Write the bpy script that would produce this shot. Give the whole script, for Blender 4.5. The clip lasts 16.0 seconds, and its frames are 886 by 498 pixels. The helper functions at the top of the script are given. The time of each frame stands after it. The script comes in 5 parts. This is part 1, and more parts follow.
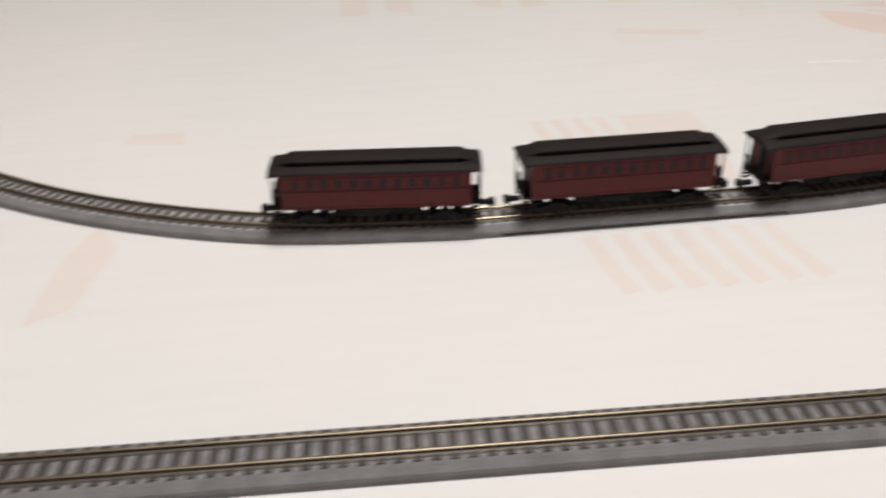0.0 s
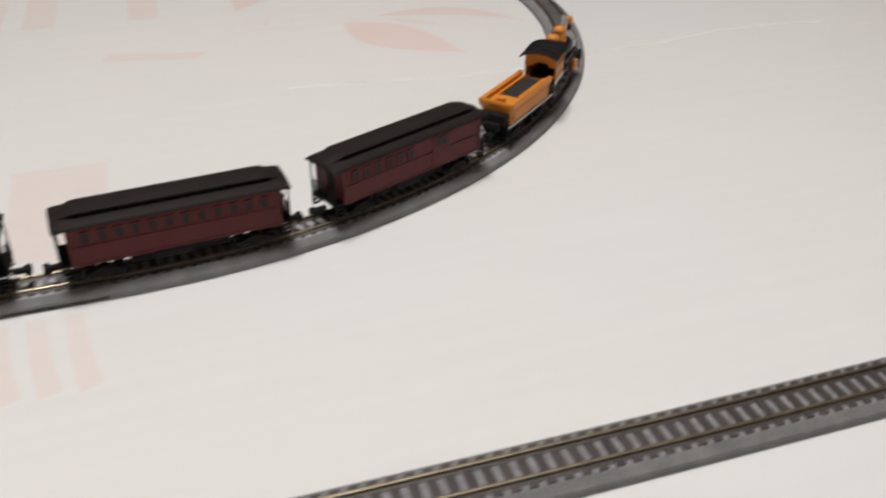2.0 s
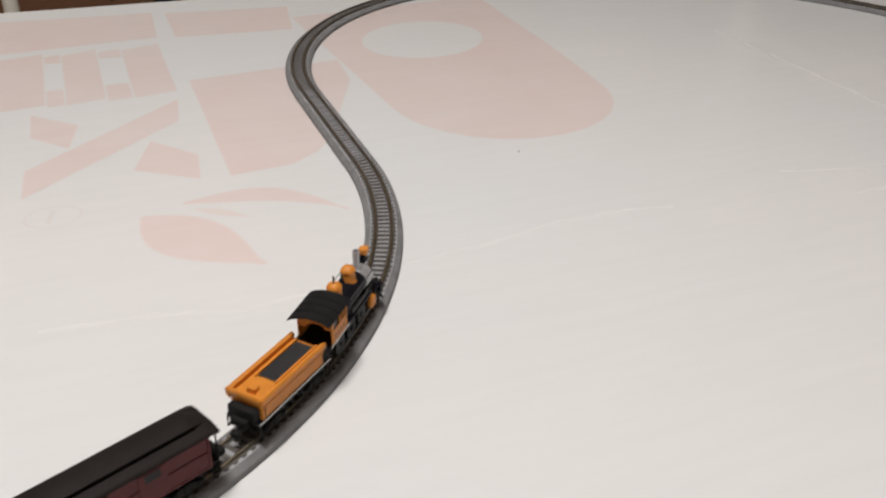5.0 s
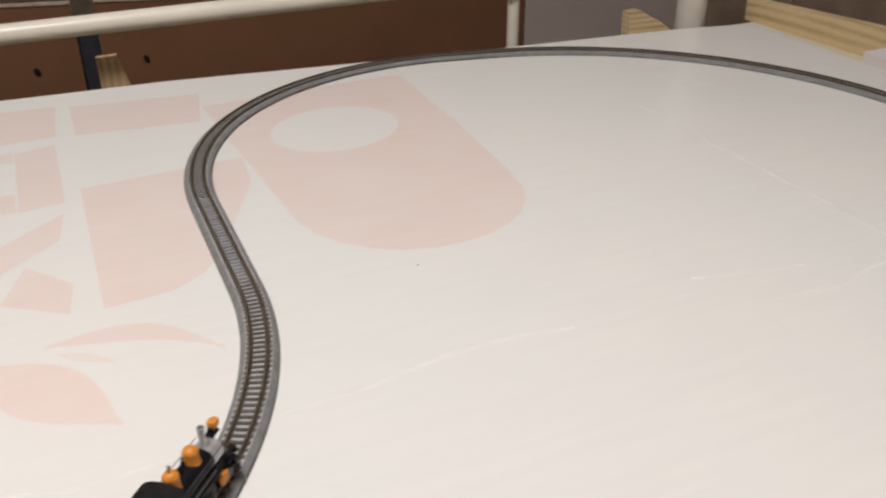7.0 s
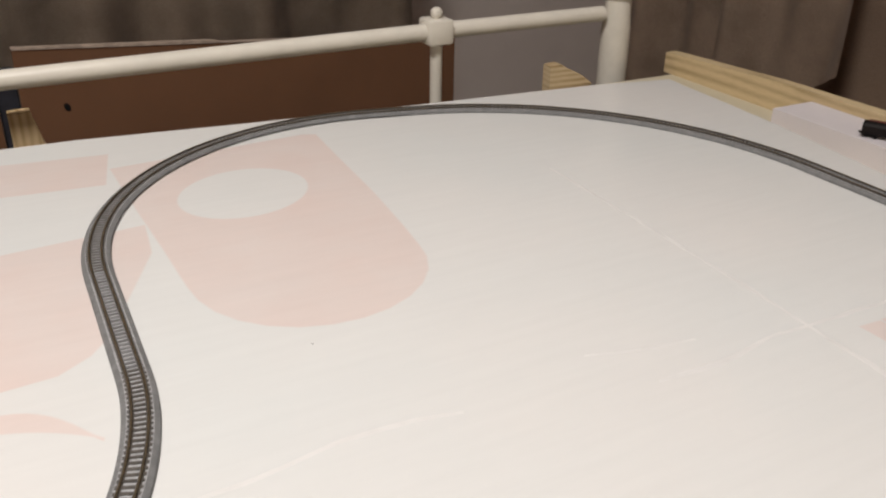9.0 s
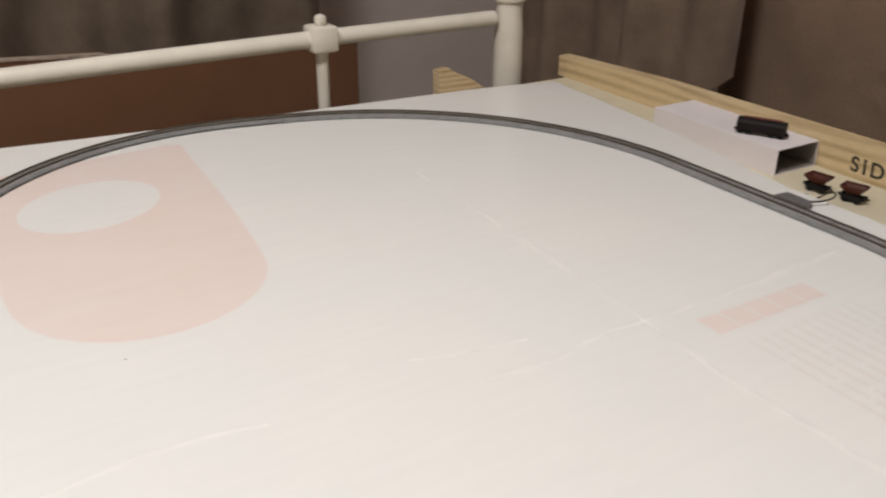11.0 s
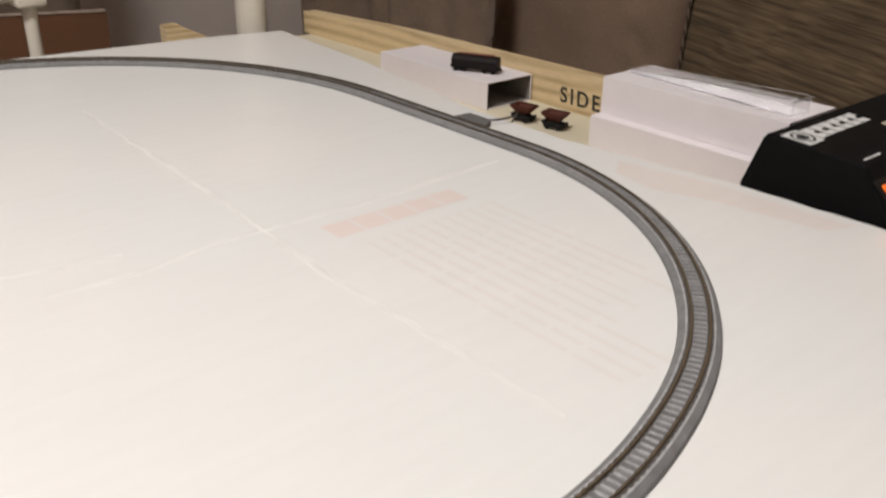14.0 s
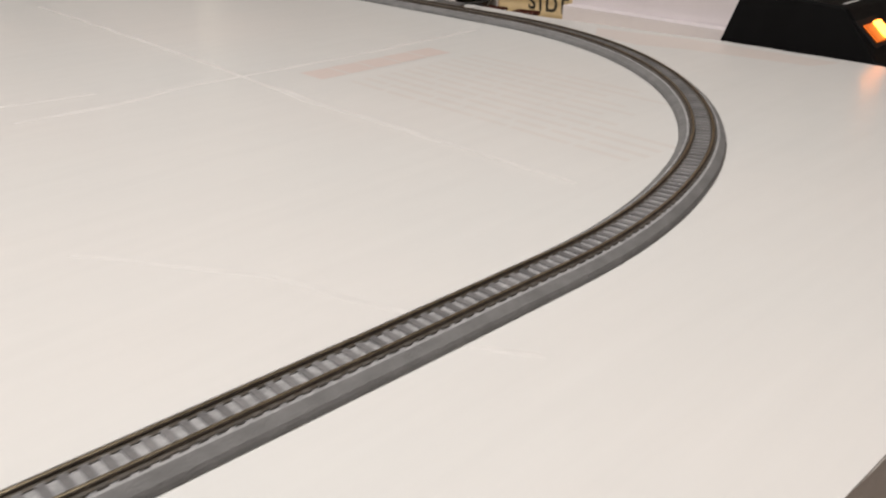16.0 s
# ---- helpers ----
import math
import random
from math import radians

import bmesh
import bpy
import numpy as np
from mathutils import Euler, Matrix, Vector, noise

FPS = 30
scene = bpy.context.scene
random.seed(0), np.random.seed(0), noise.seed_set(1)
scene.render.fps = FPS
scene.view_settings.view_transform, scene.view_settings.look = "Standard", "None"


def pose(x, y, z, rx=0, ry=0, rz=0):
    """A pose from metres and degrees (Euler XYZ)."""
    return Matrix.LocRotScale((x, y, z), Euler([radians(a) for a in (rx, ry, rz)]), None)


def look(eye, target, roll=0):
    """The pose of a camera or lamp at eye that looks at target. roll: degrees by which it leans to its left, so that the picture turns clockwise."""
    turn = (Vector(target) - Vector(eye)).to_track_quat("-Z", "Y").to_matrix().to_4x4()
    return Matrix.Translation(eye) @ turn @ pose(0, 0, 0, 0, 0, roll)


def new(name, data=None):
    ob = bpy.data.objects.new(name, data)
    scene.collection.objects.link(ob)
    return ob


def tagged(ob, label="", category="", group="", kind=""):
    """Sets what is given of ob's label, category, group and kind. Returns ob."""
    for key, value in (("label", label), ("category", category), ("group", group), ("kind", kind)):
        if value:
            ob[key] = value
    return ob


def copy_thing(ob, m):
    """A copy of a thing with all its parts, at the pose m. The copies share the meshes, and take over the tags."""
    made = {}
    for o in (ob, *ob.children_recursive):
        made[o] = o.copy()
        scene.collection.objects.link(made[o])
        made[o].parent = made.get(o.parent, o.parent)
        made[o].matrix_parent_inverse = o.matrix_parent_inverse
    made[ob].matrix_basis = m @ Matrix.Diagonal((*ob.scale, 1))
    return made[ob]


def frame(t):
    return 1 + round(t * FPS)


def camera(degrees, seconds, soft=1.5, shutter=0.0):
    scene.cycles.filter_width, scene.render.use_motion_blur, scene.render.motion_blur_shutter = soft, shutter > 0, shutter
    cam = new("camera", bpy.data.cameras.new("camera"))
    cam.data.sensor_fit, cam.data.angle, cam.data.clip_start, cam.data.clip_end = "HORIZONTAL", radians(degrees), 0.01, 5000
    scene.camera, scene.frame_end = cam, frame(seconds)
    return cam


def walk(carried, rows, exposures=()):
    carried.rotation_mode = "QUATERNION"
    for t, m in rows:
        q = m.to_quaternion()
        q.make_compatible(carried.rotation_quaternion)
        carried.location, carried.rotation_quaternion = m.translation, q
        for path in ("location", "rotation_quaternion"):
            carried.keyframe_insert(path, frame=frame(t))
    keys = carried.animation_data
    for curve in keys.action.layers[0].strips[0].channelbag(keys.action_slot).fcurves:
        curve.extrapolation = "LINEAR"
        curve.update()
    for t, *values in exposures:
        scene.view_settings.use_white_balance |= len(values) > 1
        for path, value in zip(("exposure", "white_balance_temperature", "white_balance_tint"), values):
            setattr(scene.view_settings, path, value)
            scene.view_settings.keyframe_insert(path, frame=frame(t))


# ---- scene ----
cam = camera(53.37, 16.0, soft=2.2, shutter=0.54)
PATH = [
    (0, look((0.36059, -0.09359, 0.18192), (0.45467, 0.76268, -0.32596), -1.423)),
    (0.5, look((0.41633, -0.08992, 0.18374), (0.56235, 0.75604, -0.32912), -0.976)),
    (1, look((0.47174, -0.09031, 0.18419), (0.66652, 0.73655, -0.34340), -0.364)),
    (1.5, look((0.52490, -0.08329, 0.18645), (0.77854, 0.72991, -0.33735), 0.382)),
    (2, look((0.57037, -0.07183, 0.18858), (0.85375, 0.72713, -0.34185), 0.291)),
    (2.5, look((0.59268, -0.04527, 0.19424), (0.91344, 0.74840, -0.32267), 1.190)),
    (3, look((0.61068, -0.03672, 0.20149), (0.93038, 0.76324, -0.30630), 0.137)),
    (3.5, look((0.63076, -0.02604, 0.21122), (0.95850, 0.77427, -0.29086), 0.966)),
    (5.8, look((0.71555, 0.02530, 0.27161), (1.06420, 0.81726, -0.22963), 0.801)),
    (6, look((0.72093, 0.02971, 0.27583), (1.07640, 0.82033, -0.22272), 0.601)),
    (6.5, look((0.73625, 0.03535, 0.28791), (1.09751, 0.83354, -0.19417), 0.484)),
    (7, look((0.76392, 0.04074, 0.28663), (1.12871, 0.84405, -0.18412), -0.309)),
    (7.5, look((0.79144, 0.02676, 0.31107), (1.17516, 0.82403, -0.15489), -0.201)),
    (8, look((0.80195, 0.01151, 0.33426), (1.19127, 0.81512, -0.11589), -0.098)),
    (8.2, look((0.80122, 0.01868, 0.32780), (1.19994, 0.81940, -0.11928), 0.207)),
    (10.3, look((0.84497, 0.04627, 0.30989), (1.27997, 0.83216, -0.12962), 0.800)),
    (10.5, look((0.86438, 0.03406, 0.30779), (1.30386, 0.81885, -0.12919), 0.545)),
    (11, look((0.88713, 0.00963, 0.30231), (1.35648, 0.78194, -0.12578), 0.432)),
    (11.5, look((0.92068, -0.02828, 0.30209), (1.40517, 0.73771, -0.12045), 0.439)),
    (12, look((0.94363, -0.04425, 0.29860), (1.45048, 0.70996, -0.11886), -0.101)),
    (12.5, look((0.96917, -0.05113, 0.28004), (1.50416, 0.67943, -0.14431), -0.146)),
    (13, look((1.00229, -0.06484, 0.25789), (1.55937, 0.64798, -0.16820), 0.511)),
    (13.5, look((1.02492, -0.07943, 0.25387), (1.59273, 0.62373, -0.17411), 0.504)),
    (14, look((1.02838, -0.07512, 0.22871), (1.62288, 0.60880, -0.19418), 1.024)),
    (14.5, look((1.02086, -0.06338, 0.18326), (1.63181, 0.59602, -0.25484), 1.442)),
    (15, look((1.01862, -0.08121, 0.16891), (1.64728, 0.56068, -0.27015), 0.893)),
    (15.3, look((1.01490, -0.08453, 0.15844), (1.64714, 0.54985, -0.28635), 0.863)),
    (15.5, look((1.01383, -0.07826, 0.14481), (1.64805, 0.55991, -0.29164), 0.385)),
    (16, look((0.99469, -0.08225, 0.13111), (1.62767, 0.56842, -0.28838), 0.323)),
]
walk(cam, PATH, exposures=[(0, -0.12, 6450, 10), (0.5, -0.18, 6450, 10), (1, -0.21, 6460, 10), (2, -0.28, 6340, 10), (2.5, -0.3, 6340, 10), (3, -0.26, 6320, 10), (3.5, -0.25, 6310, 10), (6, -0.2, 6310, 10), (6.5, -0.08, 6300, 10), (7, -0.07, 6500, 10), (7.5, -0.08, 6500, 10), (8, -0.01, 6520, 10), (10.5, 0.04, 6500, 10), (11, 0.06, 6500, 10), (12, 0.08, 6500, 10), (12.5, 0.14, 6500, 10), (13.5, 0.17, 6480, 10), (14, 0.25, 6480, 10), (14.5, 0.17, 6480, 10), (15, 0.14, 6480, 10), (15.5, 0.1, 6480, 10), (16, 0.06, 6500, 10)])

# ---------- world and light ----------
world = bpy.data.worlds.new("room_world")
scene.world = world
world.use_nodes = True
world.node_tree.nodes["Background"].inputs[0].default_value = (1.0, 0.96, 0.93, 1)
world.node_tree.nodes["Background"].inputs[1].default_value = 0.25

LAMP = (0.57, 0.22, 1.68)
lamp_data = bpy.data.lights.new("ceiling_lamp_light", "AREA")
lamp_data.energy, lamp_data.shape, lamp_data.size, lamp_data.color = 30, "DISK", 0.42, (1.0, 0.953, 0.905)
lamp_light = new("ceiling_lamp_light", lamp_data)
lamp_light.matrix_world = look(LAMP, (LAMP[0], LAMP[1], 0))


# ---------- materials ----------
def nodes_of(name):
    m = bpy.data.materials.new(name)
    m.use_nodes = True
    return m, m.node_tree.nodes, m.node_tree.links, m.node_tree.nodes["Principled BSDF"]


def mat(name, color, rough=0.6, metal=0.0, vary=0.12, scale=60.0, bump=0.0, bump_scale=300.0, grime=0.0, spec=0.5, per_object=0.0):
    """A plain surface with blotches, fine grain, relief and an even film of grime."""
    m, n, k, b = nodes_of(name)
    co = n.new("ShaderNodeTexCoord")
    big = n.new("ShaderNodeTexNoise")
    big.inputs["Scale"].default_value, big.inputs["Detail"].default_value = scale, 6
    k.new(co.outputs["Object"], big.inputs["Vector"])
    fine = n.new("ShaderNodeTexNoise")
    fine.inputs["Scale"].default_value, fine.inputs["Detail"].default_value = bump_scale, 4
    k.new(co.outputs["Object"], fine.inputs["Vector"])
    ramp = n.new("ShaderNodeMapRange")
    ramp.inputs["From Min"].default_value, ramp.inputs["From Max"].default_value = 0.3, 0.7
    ramp.inputs["To Min"].default_value, ramp.inputs["To Max"].default_value = 1 - vary, 1 + vary
    k.new(big.outputs["Fac"], ramp.inputs["Value"])
    grain = n.new("ShaderNodeMapRange")
    grain.inputs["To Min"].default_value, grain.inputs["To Max"].default_value = 1 - vary * 0.6, 1 + vary * 0.6
    k.new(fine.outputs["Fac"], grain.inputs["Value"])
    mul = n.new("ShaderNodeMath")
    mul.operation = "MULTIPLY"
    k.new(ramp.outputs[0], mul.inputs[0])
    k.new(grain.outputs[0], mul.inputs[1])
    last = mul
    if per_object:
        info = n.new("ShaderNodeObjectInfo")
        pr = n.new("ShaderNodeMapRange")
        pr.inputs["To Min"].default_value, pr.inputs["To Max"].default_value = 1 - per_object, 1 + per_object
        k.new(info.outputs["Random"], pr.inputs["Value"])
        last = n.new("ShaderNodeMath")
        last.operation = "MULTIPLY"
        k.new(mul.outputs[0], last.inputs[0])
        k.new(pr.outputs[0], last.inputs[1])
    mix = n.new("ShaderNodeMix")
    mix.data_type, mix.blend_type = "RGBA", "MULTIPLY"
    mix.inputs[0].default_value = 1
    mix.inputs[6].default_value = (*color, 1)
    k.new(last.outputs[0], mix.inputs[7])
    out = mix.outputs[2]
    if grime:
        dirt = n.new("ShaderNodeTexNoise")
        dirt.inputs["Scale"].default_value, dirt.inputs["Detail"].default_value = scale * 3, 8
        k.new(co.outputs["Object"], dirt.inputs["Vector"])
        dr = n.new("ShaderNodeMapRange")
        dr.inputs["From Min"].default_value, dr.inputs["From Max"].default_value = 0.45, 0.75
        dr.inputs["To Max"].default_value = grime
        k.new(dirt.outputs["Fac"], dr.inputs["Value"])
        dm = n.new("ShaderNodeMix")
        dm.data_type = "RGBA"
        dm.inputs[7].default_value = (0.16, 0.13, 0.11, 1)
        k.new(dr.outputs[0], dm.inputs[0])
        k.new(out, dm.inputs[6])
        out = dm.outputs[2]
    k.new(out, b.inputs["Base Color"])
    rr = n.new("ShaderNodeMapRange")
    rr.inputs["To Min"].default_value, rr.inputs["To Max"].default_value = max(rough - 0.08, 0.02), min(rough + 0.08, 1)
    k.new(big.outputs["Fac"], rr.inputs["Value"])
    k.new(rr.outputs[0], b.inputs["Roughness"])
    b.inputs["Metallic"].default_value = metal
    b.inputs["Specular IOR Level"].default_value = spec
    if bump:
        bp = n.new("ShaderNodeBump")
        bp.inputs["Strength"].default_value, bp.inputs["Distance"].default_value = bump, 0.0006
        k.new(fine.outputs["Fac"], bp.inputs["Height"])
        k.new(bp.outputs[0], b.inputs["Normal"])
    return m


def wood_mat(name, light, dark, period=0.0105, axis="Y"):
    """Pine with dark growth lines running along one axis, wandering and fading."""
    m, n, k, b = nodes_of(name)
    co = n.new("ShaderNodeTexCoord")
    sep = n.new("ShaderNodeSeparateXYZ")
    k.new(co.outputs["Object"], sep.inputs[0])
    mp = n.new("ShaderNodeMapping")
    mp.inputs["Scale"].default_value = {"X": (1.1, 6, 6), "Y": (6, 1.1, 6), "Z": (6, 6, 1.1)}[axis]
    k.new(co.outputs["Object"], mp.inputs["Vector"])
    warp = n.new("ShaderNodeTexNoise")
    warp.inputs["Scale"].default_value, warp.inputs["Detail"].default_value = 2.6, 2
    k.new(mp.outputs[0], warp.inputs["Vector"])

    def op(kind, a, v, c=None):
        q = n.new("ShaderNodeMath")
        q.operation = kind
        for i, s in enumerate((a, v, c)):
            if isinstance(s, (int, float)):
                q.inputs[i].default_value = s
            elif s is not None:
                k.new(s, q.inputs[i])
        return q.outputs[0]

    across = op("ADD", sep.outputs[0 if axis == "Z" else 2], op("MULTIPLY", sep.outputs[1 if axis == "Y" else 0], 0.02))
    ph = op("MULTIPLY_ADD", warp.outputs["Fac"], 17.0, op("MULTIPLY", across, 6.283 / period))
    fade = n.new("ShaderNodeTexNoise")
    fade.inputs["Scale"].default_value, fade.inputs["Detail"].default_value = 7, 2
    k.new(mp.outputs[0], fade.inputs["Vector"])
    line = op("MULTIPLY", op("POWER", op("MULTIPLY_ADD", op("SINE", ph, 0.0), 0.5, 0.5), 1.5), op("MULTIPLY_ADD", fade.outputs["Fac"], 2.2, -0.35))
    fine = n.new("ShaderNodeTexNoise")
    fine.inputs["Scale"].default_value, fine.inputs["Detail"].default_value = 60, 5
    k.new(mp.outputs[0], fine.inputs["Vector"])
    tone = op("MULTIPLY_ADD", fine.outputs["Fac"], 0.5, op("MULTIPLY", line, 0.68))
    ramp = n.new("ShaderNodeValToRGB")
    ramp.color_ramp.elements[0].position, ramp.color_ramp.elements[0].color = 0.2, (*light, 1)
    ramp.color_ramp.elements[1].position, ramp.color_ramp.elements[1].color = 1.0, (*dark, 1)
    k.new(tone, ramp.inputs["Fac"])
    k.new(ramp.outputs[0], b.inputs["Base Color"])
    b.inputs["Roughness"].default_value = 0.62
    bp = n.new("ShaderNodeBump")
    bp.inputs["Strength"].default_value, bp.inputs["Distance"].default_value = 0.25, 0.0005
    k.new(tone, bp.inputs["Height"])
    k.new(bp.outputs[0], b.inputs["Normal"])
    return m


def fabric_mat(name, color, weave=700.0, vary=0.25, rib=0.0):
    """Cloth with threads, soft blotches and, if asked, horizontal ribs."""
    m, n, k, b = nodes_of(name)
    co = n.new("ShaderNodeTexCoord")
    blot = n.new("ShaderNodeTexNoise")
    blot.inputs["Scale"].default_value, blot.inputs["Detail"].default_value = 9, 7
    k.new(co.outputs["Object"], blot.inputs["Vector"])
    mp = n.new("ShaderNodeMapping")
    mp.inputs["Scale"].default_value = (1, 0.03, 1) if rib else (1, 1, 1)
    lean = n.new("ShaderNodeVectorRotate")
    lean.rotation_type, lean.inputs["Angle"].default_value = "X_AXIS", radians(-7.5 if rib else 0)
    k.new(co.outputs["Object"], lean.inputs["Vector"])
    k.new(lean.outputs[0], mp.inputs["Vector"])
    th = n.new("ShaderNodeTexNoise")
    th.inputs["Scale"].default_value, th.inputs["Detail"].default_value = weave, 3
    k.new(mp.outputs[0], th.inputs["Vector"])
    a = n.new("ShaderNodeMapRange")
    a.inputs["From Min"].default_value, a.inputs["From Max"].default_value = 0.3, 0.7
    a.inputs["To Min"].default_value, a.inputs["To Max"].default_value = 1 - vary, 1 + vary
    k.new(blot.outputs["Fac"], a.inputs["Value"])
    t = n.new("ShaderNodeMapRange")
    t.inputs["From Min"].default_value, t.inputs["From Max"].default_value = 0.3, 0.7
    t.inputs["To Min"].default_value, t.inputs["To Max"].default_value = 1 - vary - rib, 1 + vary + rib
    k.new(th.outputs["Fac"], t.inputs["Value"])
    mu = n.new("ShaderNodeMath")
    mu.operation = "MULTIPLY"
    k.new(a.outputs[0], mu.inputs[0])
    k.new(t.outputs[0], mu.inputs[1])
    mix = n.new("ShaderNodeMix")
    mix.data_type, mix.blend_type = "RGBA", "MULTIPLY"
    mix.inputs[0].default_value = 1
    mix.inputs[6].default_value = (*color, 1)
    k.new(mu.outputs[0], mix.inputs[7])
    k.new(mix.outputs[2], b.inputs["Base Color"])
    b.inputs["Roughness"].default_value = 0.9
    b.inputs["Sheen Weight"].default_value = 0.15
    bp = n.new("ShaderNodeBump")
    bp.inputs["Strength"].default_value, bp.inputs["Distance"].default_value = 0.5, 0.0015
    k.new(th.outputs["Fac"], bp.inputs["Height"])
    k.new(bp.outputs[0], b.inputs["Normal"])
    return m


def sheet_mat(name="white_plastic_wrap", ink=None):
    """White plastic wrap: faint tints, small wrinkles, a soft gloss.
    With ink: the same wrap with print showing faintly through it, uneven and soft at its rim."""
    m, n, k, b = nodes_of(name)
    co = n.new("ShaderNodeTexCoord")

    def math_node(op, a, v=None, c=None):
        q = n.new("ShaderNodeMath")
        q.operation = op
        for i, s in enumerate((a, v, c)):
            if s is None:
                continue
            if isinstance(s, (int, float)):
                q.inputs[i].default_value = s
            else:
                k.new(s, q.inputs[i])
        return q.outputs[0]

    soft = n.new("ShaderNodeTexNoise")
    soft.inputs["Scale"].default_value, soft.inputs["Detail"].default_value = 14, 3
    k.new(co.outputs["Object"], soft.inputs["Vector"])
    small = n.new("ShaderNodeTexNoise")
    small.inputs["Scale"].default_value, small.inputs["Detail"].default_value = 52, 4
    k.new(co.outputs["Object"], small.inputs["Vector"])
    h2 = math_node("MULTIPLY_ADD", soft.outputs["Fac"], 0.9, math_node("MULTIPLY", small.outputs["Fac"], 0.22))
    bp = n.new("ShaderNodeBump")
    bp.inputs["Strength"].default_value, bp.inputs["Distance"].default_value = 0.30, 0.0011
    k.new(h2, bp.inputs["Height"])
    k.new(bp.outputs[0], b.inputs["Normal"])
    tint = n.new("ShaderNodeTexNoise")
    tint.inputs["Scale"].default_value, tint.inputs["Detail"].default_value = 3.1, 5
    k.new(co.outputs["Object"], tint.inputs["Vector"])
    ramp = n.new("ShaderNodeValToRGB")
    ramp.color_ramp.elements[0].position, ramp.color_ramp.elements[0].color = 0.34, (0.765, 0.775, 0.77, 1)
    ramp.color_ramp.elements[1].position, ramp.color_ramp.elements[1].color = 0.68, (0.805, 0.787, 0.772, 1)
    k.new(tint.outputs["Fac"], ramp.inputs["Fac"])
    streak = n.new("ShaderNodeTexNoise")
    mp = n.new("ShaderNodeMapping")
    mp.inputs["Scale"].default_value = (1.2, 14, 1)
    mp.inputs["Rotation"].default_value = (0, 0, radians(8))
    k.new(co.outputs["Object"], mp.inputs["Vector"])
    streak.inputs["Scale"].default_value, streak.inputs["Detail"].default_value = 9, 5
    k.new(mp.outputs[0], streak.inputs["Vector"])
    sr = n.new("ShaderNodeMapRange")
    sr.inputs["To Min"].default_value, sr.inputs["To Max"].default_value = 0.965, 1.03
    k.new(streak.outputs["Fac"], sr.inputs["Value"])
    mix = n.new("ShaderNodeMix")
    mix.data_type, mix.blend_type = "RGBA", "MULTIPLY"
    mix.inputs[0].default_value = 1
    k.new(ramp.outputs[0], mix.inputs[6])
    k.new(sr.outputs[0], mix.inputs[7])
    out = mix.outputs[2]
    if ink:
        at = n.new("ShaderNodeAttribute")
        at.attribute_name = "ink"
        fade = n.new("ShaderNodeTexNoise")
        fade.inputs["Scale"].default_value, fade.inputs["Detail"].default_value = 16, 8
        k.new(co.outputs["Object"], fade.inputs["Vector"])
        fr = n.new("ShaderNodeMapRange")
        fr.inputs["From Min"].default_value, fr.inputs["From Max"].default_value = 0.3, 0.72
        fr.inputs["To Min"].default_value, fr.inputs["To Max"].default_value = 1.0, 0.72
        k.new(fade.outputs["Fac"], fr.inputs["Value"])
        im = n.new("ShaderNodeMix")
        im.data_type, im.blend_type = "RGBA", "MULTIPLY"
        k.new(math_node("MULTIPLY", at.outputs["Fac"], fr.outputs[0]), im.inputs[0])
        k.new(out, im.inputs[6])
        im.inputs[7].default_value = (*ink, 1)
        out = im.outputs[2]
    k.new(out, b.inputs["Base Color"])
    b.inputs["Roughness"].default_value = 0.27
    b.inputs["Specular IOR Level"].default_value = 0.45
    return m


WRAP = sheet_mat()
PINK = sheet_mat("pink_print", (1.0, 0.855, 0.82))
PINK_FAINT = sheet_mat("faint_pink_print", (1.0, 0.91, 0.88))
PINK_TRACE = sheet_mat("trace_of_pink_print", (1.0, 0.915, 0.885))
PINK_GREY = sheet_mat("faint_text_print", (0.975, 0.945, 0.932))
FOLD = mat("stretched_white_wrap", (0.80, 0.79, 0.78), 0.38, vary=0.05, scale=40, bump=0.2)
FOAM = mat("white_foam", (0.80, 0.78, 0.75), 0.8, vary=0.06, bump=0.6, bump_scale=900)
PLY = mat("pale_plywood", (0.66, 0.60, 0.46), 0.65, vary=0.08, scale=14, bump=0.2)
BED = mat("grey_roadbed", (0.208, 0.208, 0.210), 0.72, spec=0.3, vary=0.16, scale=120, bump=0.9, bump_scale=1500)
CLIP_GREY = mat("dark_grey_clip_plastic", (0.125, 0.123, 0.122), 0.6, spec=0.3, vary=0.12, scale=150)
BALLAST = mat("grey_ballast_top", (0.40, 0.40, 0.41), 0.85, vary=0.25, scale=300, bump=1.0, bump_scale=1800)
TIE = mat("brown_tie_plastic", (0.092, 0.082, 0.073), 0.5, vary=0.2, scale=200, per_object=0.25)
BALLAST_DARK = mat("dull_ballast_top", (0.26, 0.256, 0.262), 0.85, vary=0.25, scale=300, bump=1.0, bump_scale=1800)
TIE_DARK = mat("dark_tie_plastic", (0.060, 0.052, 0.049), 0.55, vary=0.2, scale=200, per_object=0.2)
# Paler tie colour that stands in for gloss between the rails.
TIE_GREY = mat("tie_plastic_painted_sheen", (0.195, 0.192, 0.196), 0.5, vary=0.2, scale=200, per_object=0.25)
RAIL_SIDE = mat("dark_rail_web", (0.10, 0.085, 0.068), 0.5, metal=0.3, vary=0.2, scale=200)
RAIL_DULL = mat("tarnished_rail_head", (0.24, 0.20, 0.145), 0.45, metal=1.0, vary=0.15, scale=200)
RAIL_TOP = mat("nickel_rail_head", (0.55, 0.47, 0.33), 0.32, metal=1.0, vary=0.1, scale=200)
ORANGE = mat("orange_yellow_paint", (0.68, 0.245, 0.025), 0.5, vary=0.07, scale=220, grime=0.10)
